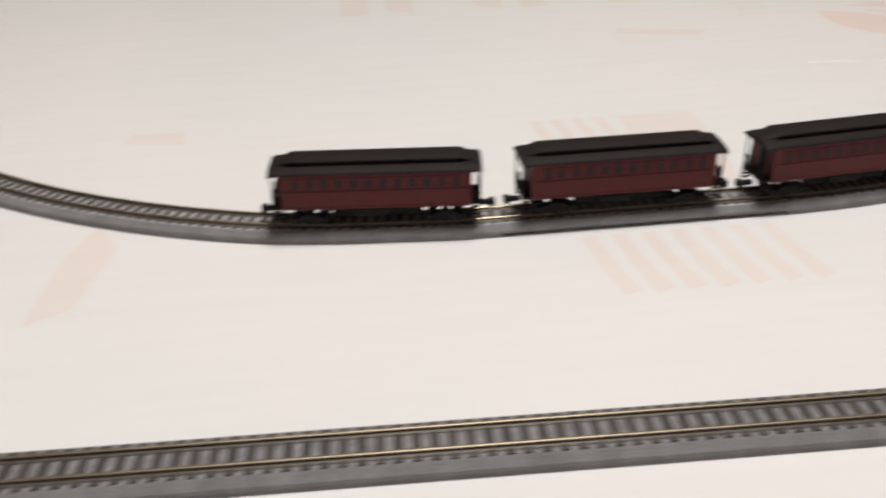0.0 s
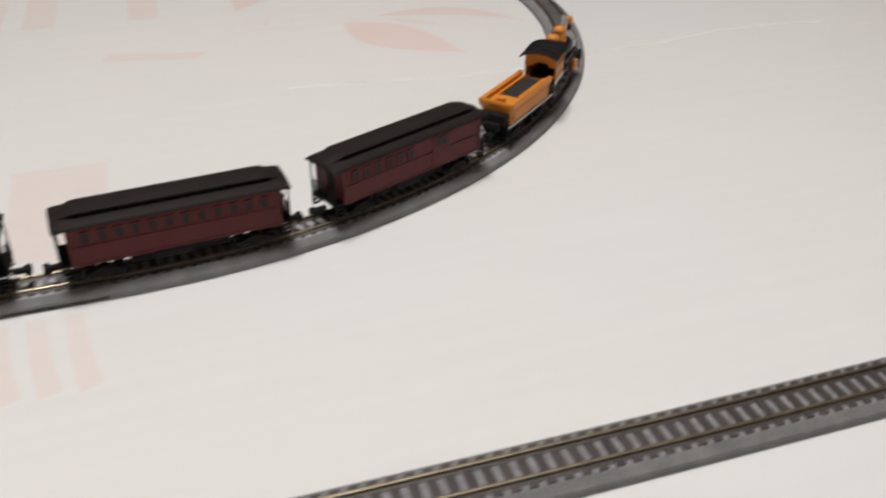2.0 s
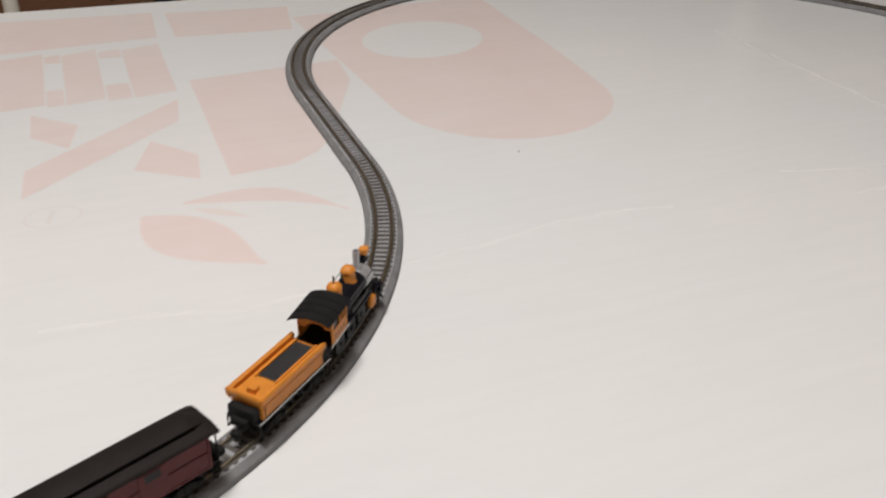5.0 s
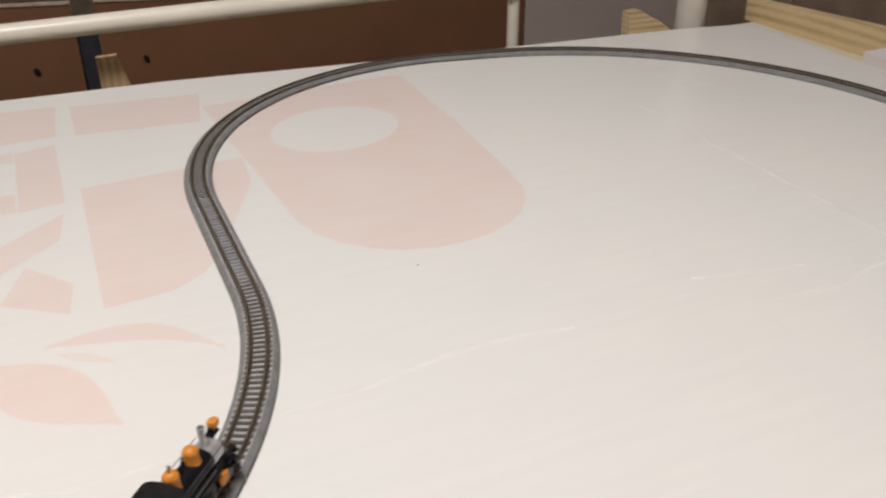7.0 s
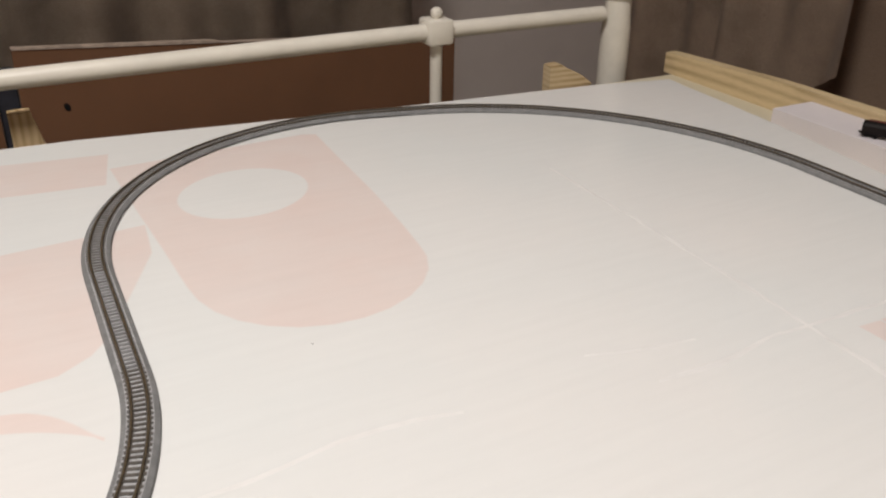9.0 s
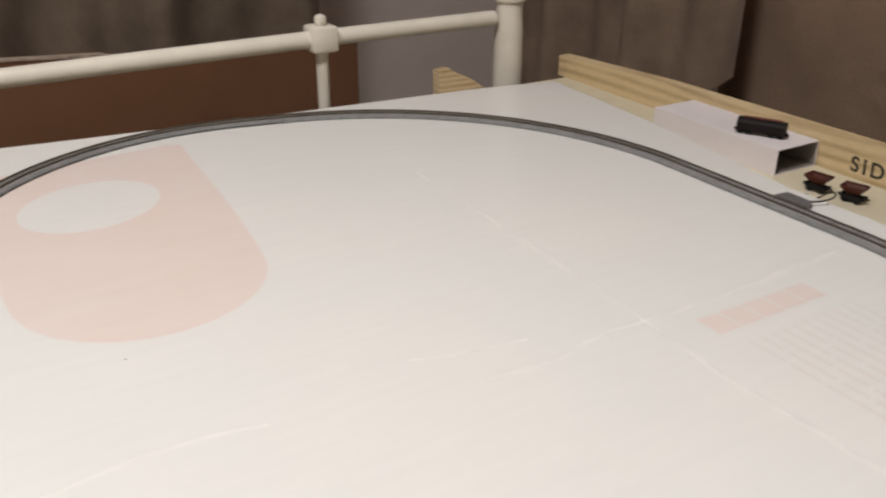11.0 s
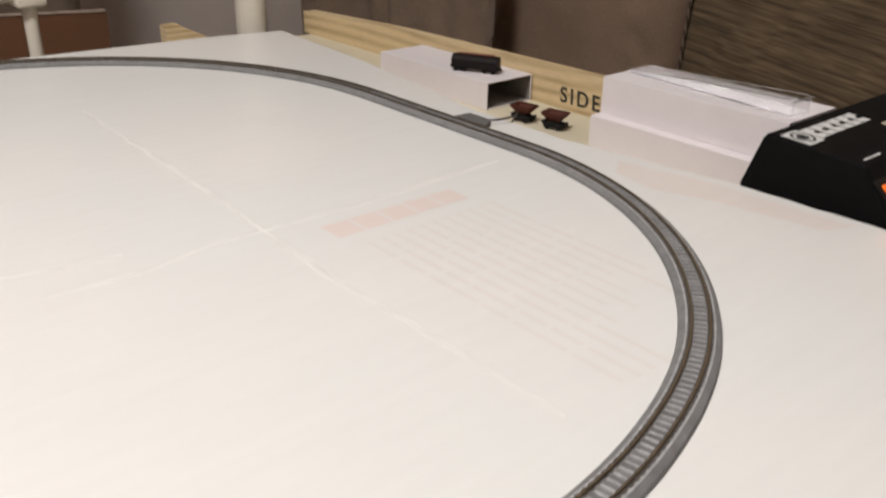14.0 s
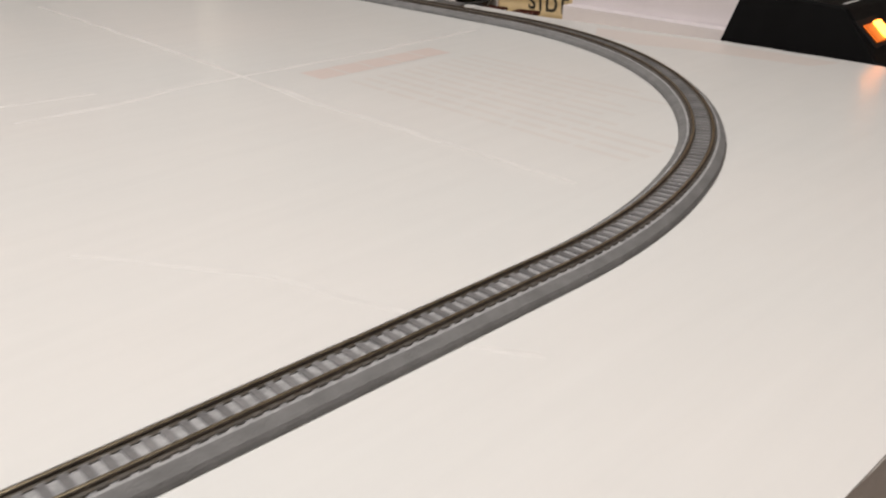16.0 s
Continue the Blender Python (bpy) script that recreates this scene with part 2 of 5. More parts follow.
BLACK = mat("satin_black_paint", (0.006, 0.006, 0.009), 0.42, spec=0.2, vary=0.2, scale=200)
BLACK_MATT = mat("matt_black_plastic", (0.009, 0.0085, 0.0085), 0.7, spec=0.22, vary=0.25, scale=200)
COAL = mat("coal_load", (0.02, 0.02, 0.021), 0.6, vary=0.4, scale=500, bump=1.0, bump_scale=1800)
DRIVER = mat("dark_driver_metal", (0.045, 0.045, 0.047), 0.5, metal=0.5, vary=0.25, scale=250)
SILVER = mat("silver_paint", (0.50, 0.50, 0.51), 0.48, metal=0.6, vary=0.15, scale=250)
CORD = mat("twisted_cord", (0.19, 0.145, 0.105), 0.8, vary=0.3, scale=200)
CORD_DARK = mat("dark_twisted_cord", (0.06, 0.042, 0.03), 0.8, vary=0.3, scale=200)
STEEL = mat("grey_driver_metal", (0.12, 0.12, 0.122), 0.4, metal=0.7, vary=0.2, scale=250)
TUSCAN = mat("tuscan_red_paint", (0.100, 0.0125, 0.0135), 0.5, vary=0.12, scale=160, grime=0.05, spec=0.3)
ROOF = mat("dark_brown_roof", (0.014, 0.010, 0.009), 0.66, spec=0.2, vary=0.18, scale=120, bump=0.3)
PANE = mat("dark_window_glass", (0.014, 0.010, 0.010), 0.3, vary=0.1, spec=0.25)
GOLD = mat("dull_gold_lettering", (0.30, 0.15, 0.07), 0.5, vary=0.2, scale=400)
WHITE_PAINT = mat("white_trim_paint", (0.75, 0.74, 0.72), 0.5, vary=0.1, scale=300)
CARD = mat("white_card", (0.77, 0.725, 0.75), 0.6, vary=0.035, scale=18, bump=0.15)
CARD_IN = mat("grey_card_inside", (0.22, 0.20, 0.185), 0.8, vary=0.08, scale=30)
CTL = mat("black_controller_plastic", (0.004, 0.004, 0.0044), 0.55, spec=0.09, vary=0.15, scale=90, bump=0.4, bump_scale=1600)
LABEL_W = mat("white_logo_print", (0.72, 0.72, 0.72), 0.5, vary=0.1, scale=300)
PAPER = mat("yellowed_sticker", (0.62, 0.57, 0.42), 0.7, vary=0.08, scale=80)
PINE = wood_mat("pine_board", (0.70, 0.555, 0.335), (0.42, 0.30, 0.155), 0.0125)
PINE_X = wood_mat("pine_board_end", (0.68, 0.55, 0.36), (0.42, 0.29, 0.145), 0.008, axis="X")
PINE_Z = wood_mat("pine_strut", (0.70, 0.53, 0.31), (0.46, 0.30, 0.14), 0.009, axis="Z")
INK = mat("black_marker_ink", (0.02, 0.018, 0.016), 0.6, vary=0.2, scale=400)
IRON = mat("cream_enamel", (0.80, 0.76, 0.675), 0.36, vary=0.05, scale=12, bump=0.12, bump_scale=160, grime=0.08)
BROWN = mat("brown_cardboard", (0.185, 0.086, 0.042), 0.85, vary=0.09, scale=7, bump=0.3, bump_scale=500)
BROWN_EDGE = mat("torn_cardboard_rim", (0.42, 0.33, 0.27), 0.85, vary=0.3, scale=60)
DARKGAP = mat("dark_blue_matt", (0.03, 0.03, 0.04), 0.9, vary=0.2)
DRAPE = fabric_mat("grey_brown_curtain", (0.36, 0.28, 0.215))
DRAPE_R = fabric_mat("taupe_blanket", (0.45, 0.34, 0.26))
CUSHION = fabric_mat("taupe_suede_cushion", (0.27, 0.185, 0.13), weave=350, vary=0.12)
RIBBED = fabric_mat("dark_brown_ribbed_cloth", (0.142, 0.098, 0.056), weave=190, vary=0.2, rib=0.32)
WALL = mat("grey_wall_paint", (0.78, 0.70, 0.655), 0.85, vary=0.04, scale=5, bump=0.2)
CEIL = mat("white_ceiling_paint", (0.70, 0.67, 0.63), 0.9, vary=0.03, scale=6)
CARPET = mat("brown_carpet", (0.14, 0.105, 0.08), 0.95, vary=0.25, scale=90, bump=1.0)
RUST = mat("rust_red_hopper_paint", (0.155, 0.042, 0.026), 0.55, vary=0.15, scale=200, grime=0.2)
CABLE = mat("black_cable_rubber", (0.015, 0.015, 0.015), 0.5, vary=0.2)
BROWN_BODY = mat("dark_brown_model_paint", (0.012, 0.009, 0.009), 0.6, spec=0.2, vary=0.25, scale=250)

m, n_, k_, b_ = nodes_of("lit_amber_switch")
b_.inputs["Base Color"].default_value = (0.9, 0.35, 0.05, 1)
b_.inputs["Emission Color"].default_value = (1.0, 0.27, 0.035, 1)
b_.inputs["Emission Strength"].default_value = 9
AMBER = m
m, n_, k_, b_ = nodes_of("amber_switch_side")
b_.inputs["Base Color"].default_value = (0.75, 0.16, 0.02, 1)
b_.inputs["Roughness"].default_value = 0.3
b_.inputs["Emission Color"].default_value = (1.0, 0.20, 0.015, 1)
b_.inputs["Emission Strength"].default_value = 0.38
AMBER_SIDE = m
m, n_, k_, b_ = nodes_of("clear_plastic")
b_.inputs["Base Color"].default_value = (0.86, 0.87, 0.87, 1)
b_.inputs["Roughness"].default_value = 0.06
b_.inputs["Transmission Weight"].default_value = 1.0
b_.inputs["IOR"].default_value = 1.13
CLEAR = m
m, n_, k_, b_ = nodes_of("lamp_glow")
b_.inputs["Emission Color"].default_value = (1.0, 0.9, 0.78, 1)
b_.inputs["Emission Strength"].default_value = 3
GLOW = m


# ---------- mesh helpers ----------
def part(name, bm, material, parent=None, label="", smooth=False):
    bmesh.ops.recalc_face_normals(bm, faces=bm.faces)
    if smooth:
        for f in bm.faces:
            f.smooth = True
        for e in bm.edges:
            if len(e.link_faces) == 2 and e.calc_face_angle(0) > 0.7:
                e.smooth = False
    me = bpy.data.meshes.new(name)
    bm.to_mesh(me)
    bm.free()
    for q in (material if isinstance(material, (list, tuple)) else [material]):
        me.materials.append(q)
    ob = new(name, me)
    if parent is not None:
        ob.parent = parent
    if label:
        ob["label"] = label
    return ob


def again(name, mesh, parent, m, label=""):
    ob = new(name, mesh)
    ob.parent = parent
    ob.matrix_basis = m
    if label:
        ob["label"] = label
    return ob


def thing(name, label, category, group="", kind=""):
    return tagged(new(name), label, category, group, kind)


def add_box(bm, x0, x1, y0, y1, z0, z1, bevel=0.0, m=None, mi=0):
    r = bmesh.ops.create_cube(bm, size=1)
    vs = r["verts"]
    for v in vs:
        v.co = Vector((x0 + (v.co.x + 0.5) * (x1 - x0), y0 + (v.co.y + 0.5) * (y1 - y0), z0 + (v.co.z + 0.5) * (z1 - z0)))
    fs = list({f for v in vs for f in v.link_faces})
    for f in fs:
        f.material_index = mi
    if bevel:
        es = list({e for v in vs for e in v.link_edges})
        o = bmesh.ops.bevel(bm, geom=es, offset=bevel, segments=2, affect="EDGES", profile=0.5)
        vs = list({v for f in o["faces"] for v in f.verts} | {v for v in vs if v.is_valid})
    if m is not None:
        bmesh.ops.transform(bm, matrix=m, verts=[v for v in vs if v.is_valid])
    return bm


def add_tube(bm, a, b, r0, r1=None, seg=12, mi=0, caps=True):
    a, b = Vector(a), Vector(b)
    r1 = r0 if r1 is None else r1
    d = b - a
    q = d.to_track_quat("Z", "Y").to_matrix().to_4x4()
    o = bmesh.ops.create_cone(bm, cap_ends=caps, segments=seg, radius1=r0, radius2=r1, depth=d.length, matrix=Matrix.Translation((a + b) / 2) @ q)
    for v in o["verts"]:
        for f in v.link_faces:
            f.material_index = mi
    return bm


def add_lathe(bm, profile, at=(0, 0, 0), seg=20, axis="Z"):
    """Turns (radius, height) pairs about an axis through at."""
    rings = []
    turn = {"Z": Matrix.Identity(3), "X": Matrix.Rotation(radians(90), 3, "Y"), "Y": Matrix.Rotation(radians(-90), 3, "X")}[axis]
    for r, h in profile:
        rings.append([bm.verts.new(Vector(at) + turn @ Vector((max(r, 1e-5) * math.cos(2 * math.pi * i / seg), max(r, 1e-5) * math.sin(2 * math.pi * i / seg), h))) for i in range(seg)])
    for a, b in zip(rings, rings[1:]):
        for i in range(seg):
            bm.faces.new((a[i], a[(i + 1) % seg], b[(i + 1) % seg], b[i]))
    bm.faces.new(rings[0])
    bm.faces.new(rings[-1])
    return bm


def add_prism(bm, outline, a0, a1, axis="X", mi=0):
    """Pushes a flat outline along an axis. X: outline is (y, z); Y: (x, z); Z: (x, y)."""
    def put(u, v, w):
        return {"X": (w, u, v), "Y": (u, w, v), "Z": (u, v, w)}[axis]
    A = [bm.verts.new(put(u, v, a0)) for u, v in outline]
    B = [bm.verts.new(put(u, v, a1)) for u, v in outline]
    k = len(outline)
    fs = [bm.faces.new(A), bm.faces.new(B)] + [bm.faces.new((A[i], A[(i + 1) % k], B[(i + 1) % k], B[i])) for i in range(k)]
    for f in fs:
        f.material_index = mi
    return bm


def boxed(name, x0, x1, y0, y1, z0, z1, material, parent=None, bevel=0.0, label="", m=None):
    return part(name, add_box(bmesh.new(), x0, x1, y0, y1, z0, z1, bevel, m), material, parent, label)


def tube(name, a, b, r0, material, parent=None, r1=None, seg=14, label=""):
    return part(name, add_tube(bmesh.new(), a, b, r0, r1, seg), material, parent, label, smooth=True)


def wire(name, pts, r, material, parent=None, label="", res=8):
    c = bpy.data.curves.new(name, "CURVE")
    c.dimensions, c.bevel_depth, c.bevel_resolution = "3D", r, 3
    s = c.splines.new("BEZIER")
    s.bezier_points.add(len(pts) - 1)
    for p, co in zip(s.bezier_points, pts):
        p.co, p.handle_left_type, p.handle_right_type = co, "AUTO", "AUTO"
    s.resolution_u = res
    c.materials.append(material)
    ob = new(name, c)
    if parent is not None:
        ob.parent = parent
    if label:
        ob["label"] = label
    return ob


# ---------- room ----------
def slab(name, x0, x1, y0, y1, z0, z1, material, label, category):
    return tagged(boxed(name, x0, x1, y0, y1, z0, z1, material), label, category, kind="structure")


slab("floor", -1.3, 3.2, -1.7, 2.6, -0.75, -0.70, CARPET, "brown carpeted bedroom floor", "floor")
slab("ceiling", -1.3, 3.2, -1.7, 2.6, 1.75, 1.80, CEIL, "plain white bedroom ceiling", "ceiling")
slab("wall_north", -1.3, 3.2, 2.4, 2.6, -0.70, 1.75, WALL, "grey painted bedroom wall behind the bed", "wall")
slab("wall_south", -1.3, 3.2, -1.7, -1.5, -0.70, 1.75, WALL, "grey painted bedroom wall", "wall")
slab("wall_east", 3.0, 3.2, -1.5, 2.4, -0.70, 1.75, WALL, "grey painted bedroom wall behind the sofa", "wall")
slab("wall_west", -1.3, -1.1, -1.5, 2.4, -0.70, 1.75, WALL, "grey painted bedroom wall", "wall")
bm = add_lathe(bmesh.new(), [(0.0, 0.0), (0.10, 0.005), (0.17, 0.03), (0.19, 0.07)], (LAMP[0], LAMP[1], LAMP[2] + 0.02), 32)
tagged(part("ceiling_lamp", bm, GLOW, smooth=True), "round frosted ceiling lamp, switched on", "lamp")

# ---------- bed, plywood and foam top ----------
bed = thing("bed", "low bed with a dark mattress under the plywood", "bed")
boxed("mattress", -0.35, 1.78, -0.06, 1.10, -0.36, -0.0615, DARKGAP, bed, 0.03, "dark covered mattress")
boxed("base_box", -0.33, 1.76, -0.04, 1.08, -0.70, -0.361, BROWN, bed, 0.01)
tagged(boxed("plywood_sheet", -0.34, 1.79, -0.045, 1.075, -0.061, -0.0435, PLY, bevel=0.0015), "pale plywood sheet lying on the bed", "plywood")


def mix(a, b, t):
    return a + (b - a) * t


def between(v, table):
    for (a, fa), (b, fb) in zip(table, table[1:]):
        if a <= v <= b:
            return mix(fa, fb, (v - a) / (b - a))
    return table[0][1] if v < table[0][0] else table[-1][1]


def foam_outline(rough):
    """Near edge, the rough-cut right edge, the back edge and the left edge, as points in order."""
    rnd = random.Random(4)
    out = [(-0.3 + 1.895 * i / 60, -0.034 + rnd.uniform(-1, 1) * rough * 0.3) for i in range(60)]
    side = [(-0.034, 1.598), (0.15, 1.596), (0.24, 1.593), (0.31, 1.583), (0.40, 1.571), (0.51, 1.572), (0.72, 1.604), (0.93, 1.620)]
    for i in range(90):
        y = -0.034 + 0.964 * i / 89
        out.append((between(y, side) + rnd.uniform(-1, 1) * rough, y))
    back = [(-0.3, 1.045), (0.3, 1.03), (0.66, 1.012), (0.88, 1.006), (1.06, 0.985), (1.24, 0.970), (1.52, 0.949), (1.62, 0.930)]
    for i in range(1, 50):
        x = 1.62 - 1.92 * i / 49
        out.append((x, between(x, back) + rnd.uniform(-1, 1) * rough * 0.3))
    return out


foam_board = thing("foam_board", "white insulation foam board wrapped in printed white plastic", "table top")
part("foam_core", add_prism(bmesh.new(), foam_outline(0.0016), -0.0433, -0.0008, "Z"), FOAM, foam_board, "rough-cut white foam slab")
part("plastic_wrap", add_prism(bmesh.new(), foam_outline(0.0007), -0.0007, 0.0, "Z"), WRAP, foam_board, "white plastic wrap with fold creases")


def ellipse(cx, cy, rx, ry, turn=0.0, n=36, power=2.0):
    """A rounded outline; power above 2 makes it squarer."""
    out = []
    for i in range(n):
        a = 2 * math.pi * i / n
        u = rx * math.copysign(abs(math.cos(a)) ** (2 / power), math.cos(a))
        v = ry * math.copysign(abs(math.sin(a)) ** (2 / power), math.sin(a))
        out.append((cx + u * math.cos(turn) - v * math.sin(turn), cy + u * math.sin(turn) + v * math.cos(turn)))
    return out


def leaf(x0, y0, x1, y1, fat, bend, n=14):
    """A pointed leaf from one tip to the other."""
    dx, dy = x1 - x0, y1 - y0
    up, down = [], []
    for i in range(n + 1):
        t = i / n
        w = max(fat * math.sin(math.pi * t ** 0.8), 0.02)
        c = bend * math.sin(math.pi * t)
        up.append((x0 + dx * t - dy * (c + w), y0 + dy * t + dx * (c + w)))
        down.append((x0 + dx * t - dy * (c - w), y0 + dy * t + dx * (c - w)))
    return up + down[::-1]


PRINT_Z = [0]


def print_mark(outline, material, hole=None, label="faded pink print"):
    bm = bmesh.new()
    PRINT_Z[0] += 1
    z = 0.00002 + 0.000012 * (PRINT_Z[0] % 8)
    if hole is None:
        bm.faces.new([bm.verts.new((x, y, z)) for x, y in outline])
    else:
        A = [bm.verts.new((x, y, z)) for x, y in outline]
        B = [bm.verts.new((x, y, z)) for x, y in hole]
        k = len(A)
        for i in range(k):
            bm.faces.new((A[i], A[(i + 1) % k], B[(i + 1) % k], B[i]))
    bm.normal_update()
    for f in bm.faces:
        if f.normal.z < 0:
            f.normal_flip()
    ring = list(zip(outline, outline[1:] + outline[:1]))
    area = abs(sum(a[0] * b[1] - b[0] * a[1] for a, b in ring)) / 2
    rim = 0.0004 if hole and material is PINK_GREY else min(0.0022, 0.3 * area / sum(math.dist(a, b) for a, b in ring))
    bmesh.ops.inset_region(bm, faces=bm.faces[:], thickness=rim, use_even_offset=False, use_boundary=True)
    ink = bm.verts.layers.float.new("ink")
    for v in bm.verts:
        v[ink] = 0.0 if v.is_boundary else 1.0
    return part("print_mark", bm, material, foam_board, label)


def resample(poly, n):
    """n points spread evenly round a closed outline."""
    p = [Vector(q) for q in poly] + [Vector(poly[0])]
    lens = [(b - a).length for a, b in zip(p, p[1:])]
    total, out = sum(lens), []
    for i in range(n):
        d, j = total * i / n, 0
        while j < len(lens) - 1 and d > lens[j]:
            d -= lens[j]
            j += 1
        q = p[j].lerp(p[j + 1], min(d / lens[j], 1) if lens[j] else 0)
        out.append((q.x, q.y))
    return out


# the tall rounded shape with an oval hole
def bowl():
    out = [(0.893, 0.905), (0.897, 0.80), (0.902, 0.70), (0.904, 0.64)]
    for i in range(15):
        a = math.pi + math.pi * i / 14
        out.append((0.999 + 0.094 * math.cos(a), 0.625 + 0.094 * math.sin(a)))
    out += [(1.097, 0.66), (1.104, 0.74), (1.108, 0.83), (1.113, 0.925)]
    return out


ring = resample(bowl(), 48)
hole = ellipse(0.995, 0.791, 0.062, 0.054, radians(30), 48)


def from_angle(pts, cx, cy):
    k = min(range(len(pts)), key=lambda i: abs(math.atan2(pts[i][1] - cy, pts[i][0] - cx) + math.pi * 0.99))
    q = pts[k:] + pts[:k]
    return q if sum(a[0] * b[1] - b[0] * a[1] for a, b in zip(q, q[1:] + q[:1])) > 0 else [q[0]] + q[:0:-1]


print_mark(from_angle(ring, 0.995, 0.791), PINK, from_angle(hole, 0.995, 0.791))
print_mark([(0.766, 0.745), (0.90, 0.757), (0.895, 0.70), (0.845, 0.585), (0.83, 0.565), (0.808, 0.550), (0.764, 0.546)], PINK)
print_mark([(0.773, 0.962), (0.90, 0.948), (0.885, 0.862), (0.772, 0.872)], PINK)
print_mark([(0.53, 0.985), (0.762, 0.968), (0.757, 0.877), (0.53, 0.862)], PINK)
for x0, x1 in ((0.53, 0.552), (0.602, 0.655), (0.669, 0.700), (0.720, 0.755)):
    print_mark([(x0, 0.716), (x1, 0.722), (x1, 0.858), (x0, 0.848)], PINK)
for x0, x1 in ((0.552, 0.602), (0.655, 0.669), (0.700, 0.720)):
    print_mark([(x0, 0.828), (x1, 0.826), (x1, 0.853), (x0, 0.848)], PINK)
    print_mark([(x0, 0.716), (x1, 0.718), (x1, 0.756), (x0, 0.755)], PINK)
print_mark([(0.638, 0.600), (0.752, 0.703), (0.747, 0.655), (0.637, 0.556)], PINK)
print_mark([(0.643, 0.705), (0.677, 0.672), (0.668, 0.628), (0.642, 0.658)], PINK)
print_mark([(0.722, 0.625), (0.751, 0.588), (0.746, 0.548), (0.705, 0.577)], PINK)
print_mark(leaf(0.704, 0.508, 0.762, 0.427, 0.23, -0.02), PINK)
print_mark(leaf(0.729, 0.517, 0.824, 0.474, 0.10, 0.16), PINK)
print_mark(leaf(0.735, 0.507, 0.766, 0.484, 0.11, 0.02), PINK_FAINT)
print_mark(ellipse(0.655, 0.526, 0.0175, 0.0145, 0, 36), PINK_GREY, ellipse(0.655, 0.526, 0.0150, 0.0122, 0, 36))
print_mark([(0.6495, 0.517), (0.6532, 0.517), (0.6575, 0.535), (0.6538, 0.535)], PINK_GREY)
for i in range(7):  # left-hand letters further along the wrap
    x = 0.36 + 0.034 * i
    if i not in (2, 5):
        print_mark([(x, 0.56 + 0.01 * (i % 2)), (x + 0.022, 0.56), (x + 0.024, 0.63), (x + 0.002, 0.635)], PINK_FAINT)
# ribs on both sides of the straight track
for i in range(7):
    x = 0.452 + 0.0127 * i
    print_mark([(x - 0.001, 0.214), (x + 0.0062, 0.214), (x + 0.0088, 0.192), (x + 0.0128, 0.171), (x + 0.0045, 0.168), (x + 0.001, 0.19)], PINK_FAINT)
print_mark([(0.503, 0.256), (0.538, 0.250), (0.546, 0.300), (0.546, 0.339), (0.503, 0.339)], PINK_FAINT)
for i in range(4):
    x = 0.458 + 0.0115 * i
    print_mark([(x, 0.252), (x + 0.0065, 0.252), (x + 0.008, 0.30), (x + 0.004, 0.339), (x - 0.003, 0.339), (x + 0.001, 0.30)], PINK_FAINT)
print_mark([(0.243, 0.345), (0.276, 0.338), (0.274, 0.357), (0.245, 0.358)], PINK_FAINT)
print_mark([(0.237, 0.181), (0.254, 0.190), (0.262, 0.235), (0.250, 0.258), (0.240, 0.230)], PINK_FAINT)
print_mark([(0.545, 0.482), (0.60, 0.468), (0.61, 0.480), (0.55, 0.494)], PINK_FAINT)
# label bar and lines of small print
for i in range(5):
    x = 1.309 + 0.0222 * i
    print_mark([(x, 0.3465 + 0.0004 * i), (x + 0.0219, 0.3468), (x + 0.0219, 0.3695), (x, 0.3705)], PINK)
rnd = random.Random(7)
for row in range(11):
    x = 1.318 + 0.0105 * row
    y = 0.332
    while y > 0.155 + 0.006 * row:
        ln = rnd.uniform(0.018, 0.055)
        print_mark([(x, y), (x + 0.0046, y), (x + 0.0046, y - ln), (x, y - ln)], PINK_GREY, label="unreadable line of small print")
        y -= ln + 0.003
print_mark([(1.541, 0.318), (1.566, 0.335), (1.573, 0.30), (1.582, 0.262), (1.586, 0.15), (1.562, 0.16), (1.548, 0.24), (1.534, 0.277)], PINK_TRACE)
print_mark(ellipse(0.9615, 0.5167, 0.0008, 0.0006, 0.4, 8), INK, label="small dark speck")


def fold_crease(points, width, height, seed):
    """A low ridge where the wrap was folded, uneven and running out at both ends."""
    p = [Vector(q) for q in points]
    lens = [(b - a).length for a, b in zip(p, p[1:])]
    total = sum(lens)
    n = int(total / 0.004)
    bm, rows = bmesh.new(), []
    for i in range(n + 1):
        d, j = total * i / n, 0
        while j < len(lens) - 1 and d > lens[j]:
            d -= lens[j]
            j += 1
        q = p[j].lerp(p[j + 1], min(d / lens[j], 1))
        t = (p[j + 1] - p[j]).normalized()
        side = Vector((-t.y, t.x))
        q = q + side * 0.0016 * noise.noise((q.x * 40, q.y * 40, seed))
        swell = max(0.09, 0.42 + 1.3 * noise.noise((q.x * 14, q.y * 14, seed + 5))) * min(1, 6 * i / n + 0.1, 6 * (n - i) / n + 0.1)
        w, h = width * (0.55 + 0.45 * swell), height * swell
        rows.append([bm.verts.new((q.x + side.x * o * w, q.y + side.y * o * w, z)) for o, z in ((-1, -0.0003), (-0.9, 0.00002), (-0.3, 0.00002 + h * 0.75), (0.1, 0.00002 + h), (0.4, 0.00002 + h * 0.6), (0.9, 0.00002), (1, -0.0003))])
    for a, b in zip(rows, rows[1:]):
        for i in range(6):
            bm.faces.new((a[i], a[i + 1], b[i + 1], b[i]))
    bm.faces.new(rows[0])
    bm.faces.new(rows[-1])
    return part("fold_crease", bm, FOLD, foam_board, "raised white fold crease", smooth=True)


